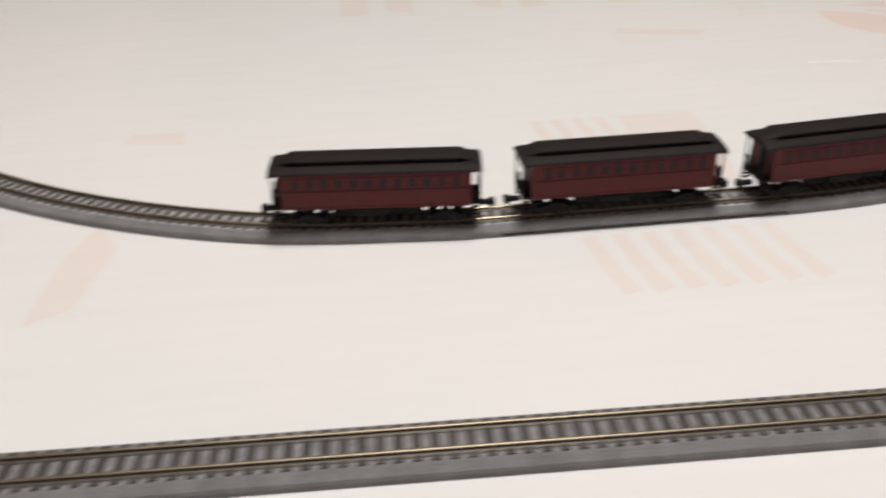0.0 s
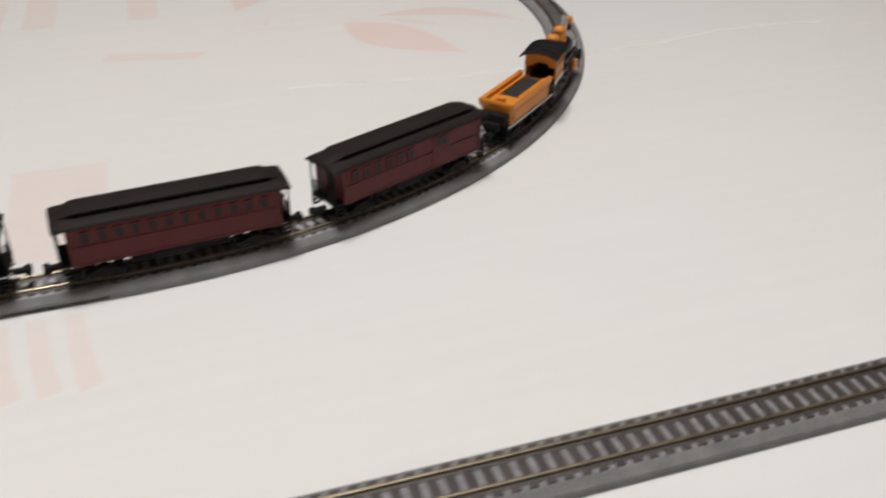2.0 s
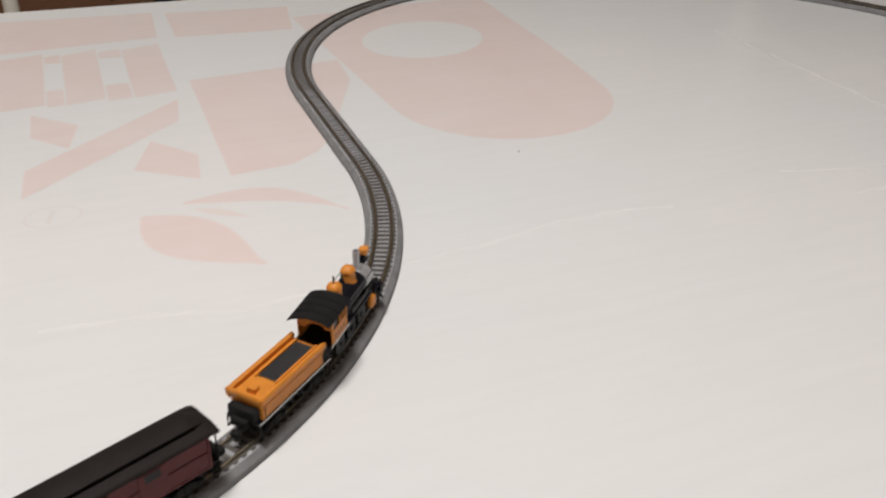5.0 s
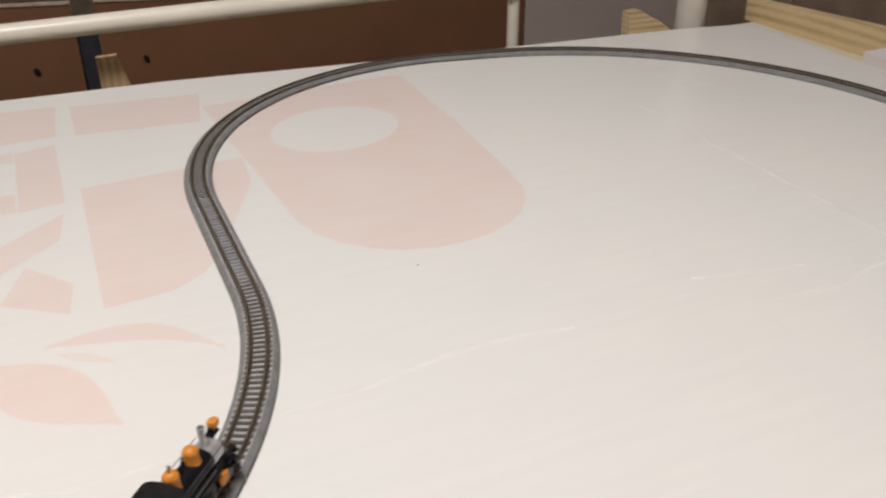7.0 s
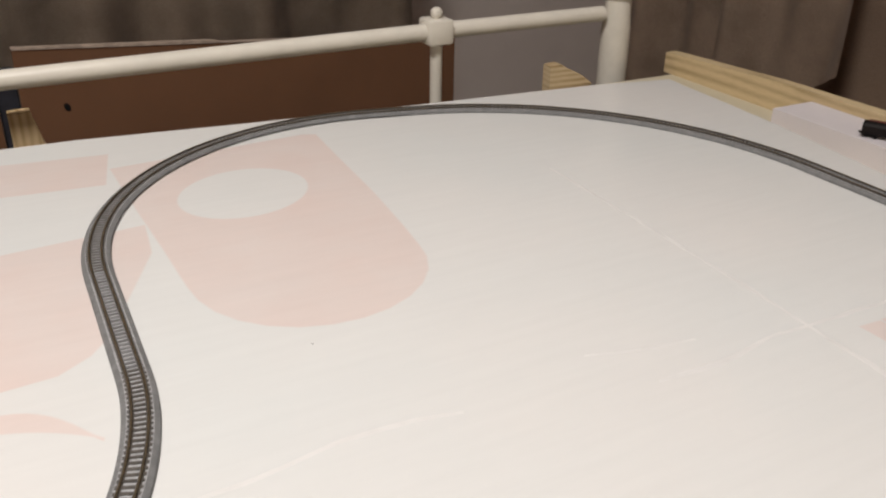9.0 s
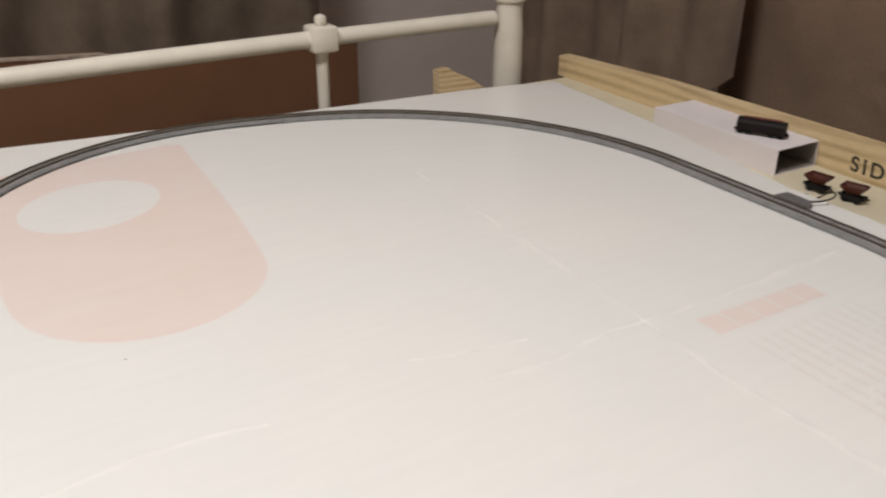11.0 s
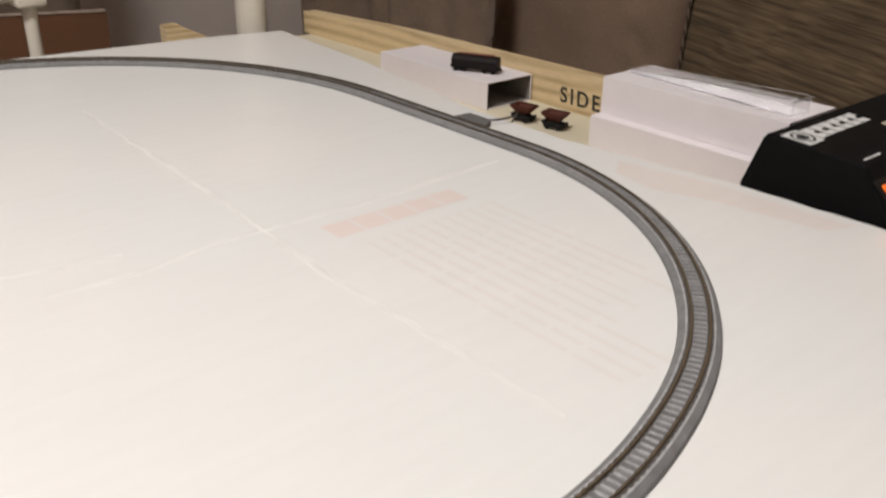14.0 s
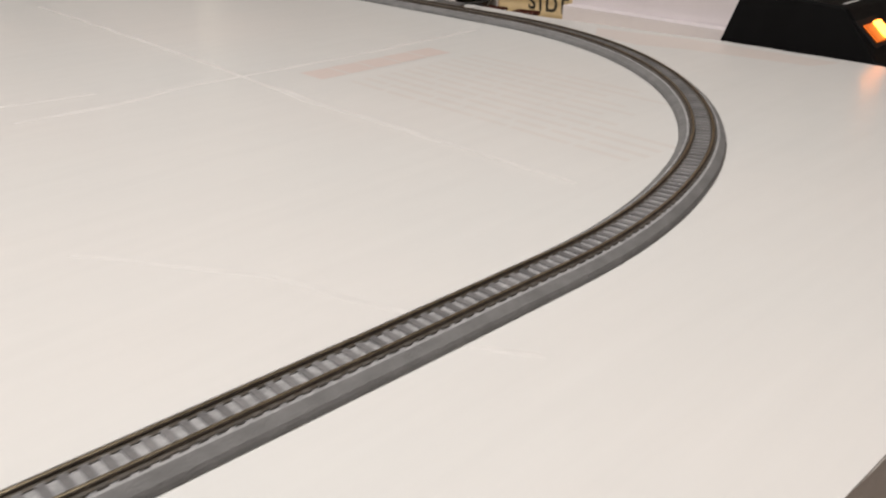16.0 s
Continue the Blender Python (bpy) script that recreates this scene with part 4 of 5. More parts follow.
TOP = Matrix.Translation((0, 0.244, ZT + 0.0001)) @ pose(0, 0, 0, 2.94, 0, 0) @ Matrix.Translation((0, -0.244, -ZT))
logo = part("logo_plate", add_prism(bmesh.new(), [(1.6270, 0.2115), (1.6480, 0.2115), (1.6480, 0.2360), (1.6270, 0.2360)], ZT, ZT + 0.0003, "Z"), LABEL_W, ctl, "white badge with a dark ring")
logo.matrix_basis = TOP
bm = bmesh.new()
A = [bm.verts.new((x, y, ZT + 0.0005)) for x, y in ellipse(1.6375, 0.2237, 0.0086, 0.0098, 0, 28)]
B = [bm.verts.new((x, y, ZT + 0.0005)) for x, y in ellipse(1.6375, 0.2237, 0.0068, 0.0078, 0, 28)]
for i in range(28):
    bm.faces.new((A[i], A[(i + 1) % 28], B[(i + 1) % 28], B[i]))
part("badge_ring", bm, CTL, logo)
part("badge_core", add_prism(bmesh.new(), ellipse(1.6375, 0.2237, 0.0046, 0.0052, 0, 20), ZT + 0.0003, ZT + 0.0005, "Z"), BLACK_MATT, logo)
for i in range(6):
    x, y = 1.6500 + 0.0131 * i, 0.2150
    notch = 0.0040 if i % 2 else 0.0058
    bm = add_prism(bmesh.new(), [(x, y), (x + 0.0108, y), (x + 0.0108, y + 0.0060), (x + notch, y + 0.0070), (x + notch, y + 0.0110), (x + 0.0108, y + 0.0120), (x + 0.0108, y + 0.0185), (x, y + 0.0185)], ZT, ZT + 0.0003, "Z")
    part("logo_bar", bm, LABEL_W, ctl, "plain white lettering bar").matrix_basis = TOP
for i in range(4):
    bm = add_box(bmesh.new(), 1.632 + 0.0062 * i, 1.6368 + 0.0062 * i, 0.1730, 0.1750, ZT, ZT + 0.0003)
    part("small_bar", bm, LABEL_W, ctl).matrix_basis = TOP
part("sticker", add_prism(bmesh.new(), [(1.722, 0.178), (1.790, 0.176), (1.791, 0.205), (1.724, 0.206)], ZT, ZT + 0.0003, "Z"), PAPER, ctl, "yellowed paper sticker").matrix_basis = TOP
slope = math.degrees(math.atan2(0.0270, 0.0315))
F = Matrix.Translation((1.6400, 0.1503, 0.0142)) @ pose(0, 0, 0, slope, 0, 0)
fr = boxed("switch_frame", -0.0235, 0.0130, -0.0120, 0.0120, -0.001, 0.0008, BLACK_MATT, ctl, 0.0004)
fr.matrix_basis = F
boxed("rocker_side", -0.0190, -0.0037, -0.0085, 0.0065, 0.0009, 0.0016, AMBER_SIDE, fr, 0.0005, "glowing orange rocker half")
boxed("switch_rocker", -0.0032, 0.0068, -0.0070, 0.0070, 0.0009, 0.0034, AMBER, fr, 0.0008, "lit amber rocker")
led = part("indicator_lamp", add_lathe(bmesh.new(), [(0.0009, 0.0), (0.0009, 0.0010), (0.0006, 0.0014), (0.0, 0.0016)], (0, 0, 0), 12), AMBER_SIDE, ctl, "tiny red indicator lamp", smooth=True)
led.matrix_basis = Matrix.Translation((1.669, 0.1561, 0.0191)) @ pose(0, 0, 0, slope, 0, 0)
knob = part("speed_knob", add_lathe(bmesh.new(), [(0.011, 0.0), (0.0105, 0.008), (0.0095, 0.010), (0.0, 0.010)], (0, 0, 0), 24), BLACK_MATT, ctl, smooth=True)
knob.matrix_basis = Matrix.Translation((1.760, 0.150, 0.0138)) @ pose(0, 0, 0, slope, 0, 0)
wire("lead", [(1.752, 0.215, 0.0332), (1.742, 0.196, 0.0335), (1.733, 0.180, 0.0330), (1.728, 0.162, 0.0265), (1.735, 0.135, 0.004), (1.738, 0.10, -0.028), (1.738, 0.06, -0.041)], 0.0005, WHITE_PAINT, ctl, "thin white lead")

# ---------- feeder clip and cable ----------
clip = thing("feeder_clip", "grey plastic feeder clip beside the track with a cable", "track clip")
part("housing", add_prism(bmesh.new(), [(1.5335, 0.493), (1.5345, 0.4550), (1.5502, 0.4640), (1.5508, 0.4915)], 0.0, 0.0050, "Z"), CLIP_GREY, clip)
wire("cable", [(1.548, 0.468, 0.004), (1.560, 0.461, 0.0045), (1.576, 0.461, 0.005), (1.593, 0.474, 0.002), (1.613, 0.498, -0.014), (1.638, 0.530, -0.038), (1.668, 0.553, -0.0418)], 0.0009, CABLE, clip, "black feeder cable")


# ---------- small wagons beside the boxes ----------
def tip_wagon(m):
    w = thing("ore_wagon", "small rust-red tipping ore wagon on black wheels", "model wagon", "ore wagons")
    bm = bmesh.new()
    rows = ((-0.0090, 0.0192), (-0.0092, 0.0168), (-0.0030, 0.0090), (0.0030, 0.0090), (0.0092, 0.0168), (0.0090, 0.0192))

    def half_length(z):
        return 0.0130 if z > 0.016 else 0.0062

    A = [bm.verts.new((-half_length(z), y, z)) for y, z in rows]
    B = [bm.verts.new((half_length(z), y, z)) for y, z in rows]
    for i in range(len(rows) - 1):
        bm.faces.new((A[i], A[i + 1], B[i + 1], B[i]))
    bm.faces.new(A)
    bm.faces.new(B)
    bmesh.ops.solidify(bm, geom=bm.faces[:], thickness=0.0008)
    part("hopper", bm, RUST, w)
    bm = add_box(bmesh.new(), -0.0125, 0.0125, -0.0045, -0.0030, 0.0060, 0.0080)
    add_box(bm, -0.0125, 0.0125, 0.0030, 0.0045, 0.0060, 0.0080)
    add_box(bm, -0.0135, -0.0120, -0.0055, 0.0055, 0.0055, 0.0088)
    add_box(bm, 0.0120, 0.0135, -0.0055, 0.0055, 0.0055, 0.0088)
    add_box(bm, -0.0020, 0.0020, -0.0030, 0.0030, 0.0062, 0.0086)
    add_box(bm, -0.0112, 0.0112, -0.0062, -0.0048, 0.0030, 0.0078)
    add_box(bm, -0.0112, 0.0112, 0.0048, 0.0062, 0.0030, 0.0078)
    add_box(bm, -0.0060, 0.0060, -0.0048, 0.0048, 0.0070, 0.0092)
    part("frame", bm, BLACK_MATT, w)
    for x in (-0.0065, 0.0065):
        bm = add_tube(bmesh.new(), (x, -0.0062, 0.0034), (x, 0.0062, 0.0034), 0.0007, seg=8)
        for y in (-0.0052, 0.0052):
            add_tube(bm, (x, y - 0.0008, 0.0034), (x, y + 0.0008, 0.0034), 0.0034, seg=16)
        part("wheelset", bm, BLACK_MATT, w, smooth=True)
    for x in (-0.0155, 0.0155):
        boxed("coupling", min(x * 0.86, x * 1.1), max(x * 0.86, x * 1.1), -0.001, 0.001, 0.0058, 0.0074, BLACK_MATT, w)
    w.matrix_basis = m @ Matrix.Scale(0.95, 4)
    return w


tip_wagon(pose(1.6870, 0.556, -0.0434, 0, 0, -82))
tip_wagon(pose(1.6935, 0.517, -0.0434, 0, 0, -76))


def brown_wagon(m):
    w = thing("model_tank_wagon", "small dark brown model wagon standing on a card box", "model wagon")
    outline = [(-0.0078, 0.0055), (-0.0080, 0.0140), (-0.0062, 0.0172), (-0.0030, 0.0186), (0.0, 0.0190), (0.0030, 0.0186), (0.0062, 0.0172), (0.0080, 0.0140), (0.0078, 0.0055)]
    part("body", add_prism(bmesh.new(), outline, -0.0270, 0.0270, "X"), BROWN_BODY, w)
    bm = add_box(bmesh.new(), -0.022, 0.022, -0.0022, 0.0022, 0.0191, 0.0204, 0.0004)
    part("roof_walk", bm, RUST, w, "reddish roof walk")
    boxed("underframe", -0.0285, 0.0285, -0.0070, 0.0070, 0.0042, 0.0056, BLACK_MATT, w)
    for tx in (-0.0175, 0.0175):
        t = boxed("truck", tx - 0.0075, tx + 0.0075, -0.0058, 0.0058, 0.0018, 0.0043, BLACK_MATT, w, 0.0005)
        for x in (tx - 0.0050, tx + 0.0050):
            bm = bmesh.new()
            for y in (-0.0048, 0.0048):
                add_tube(bm, (x, y - 0.0006, 0.0030), (x, y + 0.0006, 0.0030), 0.0030, seg=14)
            part("wheel", bm, BLACK, t, smooth=True)
    for x in (-0.031, 0.031):
        boxed("coupler", min(x, x * 0.9), max(x, x * 0.9), -0.0012, 0.0012, 0.0038, 0.0056, BLACK_MATT, w)
    for x in (-0.012, 0.0, 0.012):
        for y in (-0.0081, 0.0081):
            boxed("side_rib", x - 0.0004, x + 0.0004, min(y, y * 0.97), max(y, y * 0.97), 0.006, 0.0138, BROWN_BODY, w)
    w.matrix_basis = m
    return w


brown_wagon(pose(1.7085, 0.656, -0.0127, 0, 0, -62))


# ---------- the train ----------
def wheel_pair(parent, x, r, gauge=0.0048, name="wheelset", material=None):
    bm = add_tube(bmesh.new(), (x, -gauge, r), (x, gauge, r), 0.0007, seg=8)
    for y in (-gauge, gauge):
        sg = 1 if y > 0 else -1
        add_tube(bm, (x, y - 0.0007, r), (x, y + 0.0007, r), r, seg=20)
        add_tube(bm, (x, y - sg * 0.0011, r), (x, y - sg * 0.0006, r), r * 1.1, seg=20)
        add_tube(bm, (x, y + sg * 0.0006, r), (x, y + sg * 0.0010, r), r * 0.45, seg=12)
    return part(name, bm, material or STEEL, parent, smooth=True)


def bogie(parent, x, half=0.0055, r=0.0026):
    """Arch-bar truck with two wheelsets."""
    bm = bmesh.new()
    for y in (-0.0066, 0.0066):
        add_prism(bm, [(x - half - 0.0022, 0.0034), (x - half * 0.4, 0.0048), (x + half * 0.4, 0.0048), (x + half + 0.0022, 0.0034), (x + half + 0.0022, 0.0027), (x + half * 0.4, 0.0014), (x - half * 0.4, 0.0014), (x - half - 0.0022, 0.0027)], y - 0.0005, y + 0.0005, "Y")
        add_box(bm, x - 0.0010, x + 0.0010, y - 0.0009, y + 0.0009, 0.0010, 0.0054)
        for q in (-half, half):
            add_box(bm, x + q - 0.0009, x + q + 0.0009, y - 0.0010, y + 0.0010, 0.0018, 0.0036)
    add_box(bm, x - 0.0016, x + 0.0016, -0.0066, 0.0066, 0.0036, 0.0056)
    t = part("truck", bm, BLACK_MATT, parent, "black arch-bar truck")
    for q in (-half, half):
        wheel_pair(t, x + q, r, material=BLACK)
    return t


def coupler(parent, x, sg):
    bm = add_box(bmesh.new(), min(x, x + sg * 0.0055), max(x, x + sg * 0.0055), -0.0011, 0.0011, 0.0042, 0.0062, 0.0003)
    add_box(bm, min(x + sg * 0.0045, x + sg * 0.0070), max(x + sg * 0.0045, x + sg * 0.0070), -0.0020, 0.0022, 0.0036, 0.0066, 0.0005)
    add_tube(bm, (x + sg * 0.0056, 0.0006, 0.0012), (x + sg * 0.0056, 0.0006, 0.0040), 0.0004, seg=6)
    return part("coupler", bm, BLACK_MATT, parent)


bm = bmesh.new()
add_box(bm, -0.0014, 0.0014, -0.00025, 0.00025, -0.0026, 0.0026)
pane_mesh = bpy.data.meshes.new("pane")
bm.to_mesh(pane_mesh)
bm.free()
pane_mesh.materials.append(PANE)
bm = bmesh.new()
for a in ((-0.0019, -0.0013, -0.0031, 0.0031), (0.0013, 0.0019, -0.0031, 0.0031), (-0.0013, 0.0013, 0.0025, 0.0031), (-0.0013, 0.0013, -0.0031, -0.0025)):
    add_box(bm, a[0], a[1], -0.0004, 0.0004, a[2], a[3])
sash_mesh = bpy.data.meshes.new("window_frame")
bm.to_mesh(sash_mesh)
bm.free()
sash_mesh.materials.append(TUSCAN)


def squat_coach(c, shorter=0.962, eaves=0.0252, lower=0.0012):
    """Narrow-gauge proportions: a short, low body under the same roof."""
    def drop(z):
        return z - lower * min(max((z - 0.006) / (eaves - 0.006), 0), 1)
    for ob in c.children_recursive:
        if ob.data in (sash_mesh, pane_mesh):
            if ob.data is sash_mesh:
                x, y, z = ob.matrix_basis.translation
                ob.matrix_basis = pose(x * shorter, y, drop(z)) @ Matrix.Diagonal((0.92, 1, 0.84, 1))
            continue
        for v in ob.data.vertices:
            v.co.x *= shorter
            v.co.z = drop(v.co.z)


def coach(combine):
    c = thing("passenger_coach", ("tuscan red model baggage coach with blank side and dark roof" if combine else "tuscan red model passenger coach with dark windows and roof"), "model coach", "passenger coaches")
    hw, top, floor_z, half = 0.0090, 0.0257, 0.0092, 0.0395
    body = bmesh.new()
    add_box(body, -half, half, -hw, hw, floor_z, top, 0.0004)
    add_box(body, -half, half, -hw - 0.0003, hw + 0.0003, 0.0166, 0.0172)
    add_box(body, -half, half, -hw - 0.0003, hw + 0.0003, 0.0240, 0.0246)
    add_box(body, -half, half, -hw - 0.0002, hw + 0.0002, floor_z - 0.0006, floor_z + 0.0004)
    for x in (-half, half):
        for y in (-hw, hw):
            add_box(body, x - 0.0005, x + 0.0005, y - 0.0004, y + 0.0004, floor_z, top)
    bd = part("body", body, TUSCAN, c)
    xs = [-0.0335 + 0.0061 * i for i in range(12)]
    if combine:
        xs = xs[:6]
    for x in xs:
        for y in (-hw - 0.00015, hw + 0.00015):
            f = again("window", sash_mesh, bd, pose(x, y, 0.0206))
            again("pane", pane_mesh, f, pose(0, 0, 0))
    if combine:
        for y in (-hw - 0.0003, hw + 0.0003):
            dr = boxed("baggage_door", 0.010, 0.0215, min(y, y * 0.97), max(y, y * 0.97), floor_z + 0.0006, 0.0236, TUSCAN, bd, 0.0002, "sliding baggage door")
            boxed("door_pane", 0.0125, 0.019, min(y, y * 1.012), max(y, y * 1.012), 0.0190, 0.0228, PANE, dr)
    for y in (-hw - 0.0004, hw + 0.0004):
        for i in range(11):
            x = -0.0235 + 0.0044 * i
            boxed("lettering_bar", x, x + 0.0030, min(y, y * 0.985), max(y, y * 0.985), 0.0249, 0.0255, GOLD, bd)
    for x in (-half - 0.0003, half + 0.0003):
        boxed("end_door", min(x, x * 0.99), max(x, x * 0.99), -0.0022, 0.0022, floor_z + 0.0004, 0.0225, BLACK_MATT, bd)
    # lower roof, clerestory with sloped ends
    prof = [(-0.0104, 0.0252), (-0.0103, 0.0262), (-0.0092, 0.0276), (-0.0075, 0.0288), (-0.0052, 0.0296), (0.0052, 0.0296), (0.0075, 0.0288), (0.0092, 0.0276), (0.0103, 0.0262), (0.0104, 0.0252), (0.0096, 0.0253), (-0.0096, 0.0253)]
    bm = bmesh.new()
    rings = []
    for x, dz in ((-0.0445, -0.0016), (-0.0435, -0.0006), (-0.0395, 0.0), (0.0395, 0.0), (0.0435, -0.0006), (0.0445, -0.0016)):
        rings.append([bm.verts.new((x, y, max(z + dz, 0.0249))) for y, z in prof])
    for a, b in zip(rings, rings[1:]):
        for i in range(len(prof)):
            bm.faces.new((a[i], a[(i + 1) % len(prof)], b[(i + 1) % len(prof)], b[i]))
    bm.faces.new(rings[0])
    bm.faces.new(rings[-1])
    roof = part("roof", bm, ROOF, c, "dark brown curved roof", smooth=True)
    cl = bmesh.new()
    add_box(cl, -0.0355, 0.0355, -0.0046, 0.0046, 0.0292, 0.0326)
    cler = part("clerestory", cl, ROOF, roof)
    cap = bmesh.new()
    cp = [(-0.0057, 0.0326), (-0.0056, 0.0332), (-0.0035, 0.0342), (0.0, 0.0346), (0.0035, 0.0342), (0.0056, 0.0332), (0.0057, 0.0326)]
    rings = []
    for x, s, dz in ((-0.0440, 0.55, -0.0052), (-0.0400, 0.8, -0.0030), (-0.0365, 1.0, -0.0004), (-0.035, 1.0, 0.0), (0.035, 1.0, 0.0), (0.0365, 1.0, -0.0004), (0.0400, 0.8, -0.0030), (0.0440, 0.55, -0.0052)):
        rings.append([cap.verts.new((x, y * s, max(z + dz, 0.0278))) for y, z in cp])
    for a, b in zip(rings, rings[1:]):
        for i in range(len(cp)):
            cap.faces.new((a[i], a[(i + 1) % len(cp)], b[(i + 1) % len(cp)], b[i]))
    cap.faces.new(rings[0])
    cap.faces.new(rings[-1])
    part("clerestory_cap", cap, ROOF, roof, smooth=True)
    for i in range(10):
        for y in (-0.0047, 0.0047):
            x = -0.0315 + 0.007 * i
            boxed("vent_light", x - 0.0019, x + 0.0019, min(y, y * 0.98), max(y, y * 0.98), 0.0302, 0.0319, PANE, roof)
    # a low roof: everything above the eaves is pressed flat
    for ob in [roof] + list(roof.children):
        for v in ob.data.vertices:
            if v.co.z > 0.0252:
                v.co.z = 0.0252 + (v.co.z - 0.0252) * 0.52
    # ends
    for sg in (-1, 1):
        pl = boxed("platform", *sorted((sg * half, sg * 0.0440)), -0.0082, 0.0082, 0.0084, 0.0096, BLACK_MATT, c, 0.0002)
        rb = bmesh.new()
        for y in (-0.0065, -0.0053, -0.0041, -0.0030, 0.0030, 0.0041, 0.0053, 0.0065):
            add_tube(rb, (sg * 0.0436, y, 0.0096), (sg * 0.0436, y, 0.0160), 0.00026, seg=6)
        for y in (-0.0076, 0.0076):
            add_tube(rb, (sg * 0.0436, y, 0.0096), (sg * 0.0436, y, 0.0256), 0.00036, seg=6)
        for y0, y1 in ((-0.0076, -0.0030), (0.0030, 0.0076)):
            for z in (0.0125, 0.0160):
                add_tube(rb, (sg * 0.0436, y0, z), (sg * 0.0436, y1, z), 0.00028, seg=6)
        add_tube(rb, (sg * 0.0436, 0.0, 0.0096), (sg * 0.0436, 0.0, 0.0175), 0.00035, seg=6)
        part("end_railing", rb, BLACK_MATT, pl)
        for y in (-0.0072, 0.0072):
            st = bmesh.new()
            for j in range(3):
                add_box(st, *sorted((sg * 0.0402, sg * 0.0434)), min(y, y * 1.18), max(y, y * 1.18), 0.0036 + 0.0018 * j, 0.0040 + 0.0018 * j)
            add_box(st, *sorted((sg * 0.0400, sg * 0.0403)), min(y, y * 1.18), max(y, y * 1.18), 0.0036, 0.0086)
            add_box(st, *sorted((sg * 0.0433, sg * 0.0436)), min(y, y * 1.18), max(y, y * 1.18), 0.0036, 0.0086)
            part("step", st, BLACK_MATT, pl)
        bogie(c, sg * 0.0290)
    und = add_box(bmesh.new(), -half, half, -0.0060, 0.0060, 0.0070, 0.0088)
    add_box(und, -0.0190, 0.0190, -0.0046, 0.0046, 0.0030, 0.0074)
    add_box(und, -0.010, 0.004, -0.0078, -0.0050, 0.0042, 0.0072)
    add_box(und, -0.004, 0.010, 0.0050, 0.0078, 0.0042, 0.0072)
    for y in (-0.0070, 0.0070):
        for a, b in (((-0.022, 0.0082), (-0.012, 0.0046)), ((-0.012, 0.0046), (0.012, 0.0046)), ((0.012, 0.0046), (0.022, 0.0082))):
            add_tube(und, (a[0], y, a[1]), (b[0], y, b[1]), 0.00035, seg=6)
    part("underframe", und, BLACK_MATT, c)
    squat_coach(c)
    for sg in (-1, 1):
        coupler(c, sg * 0.0415, sg)
    return c


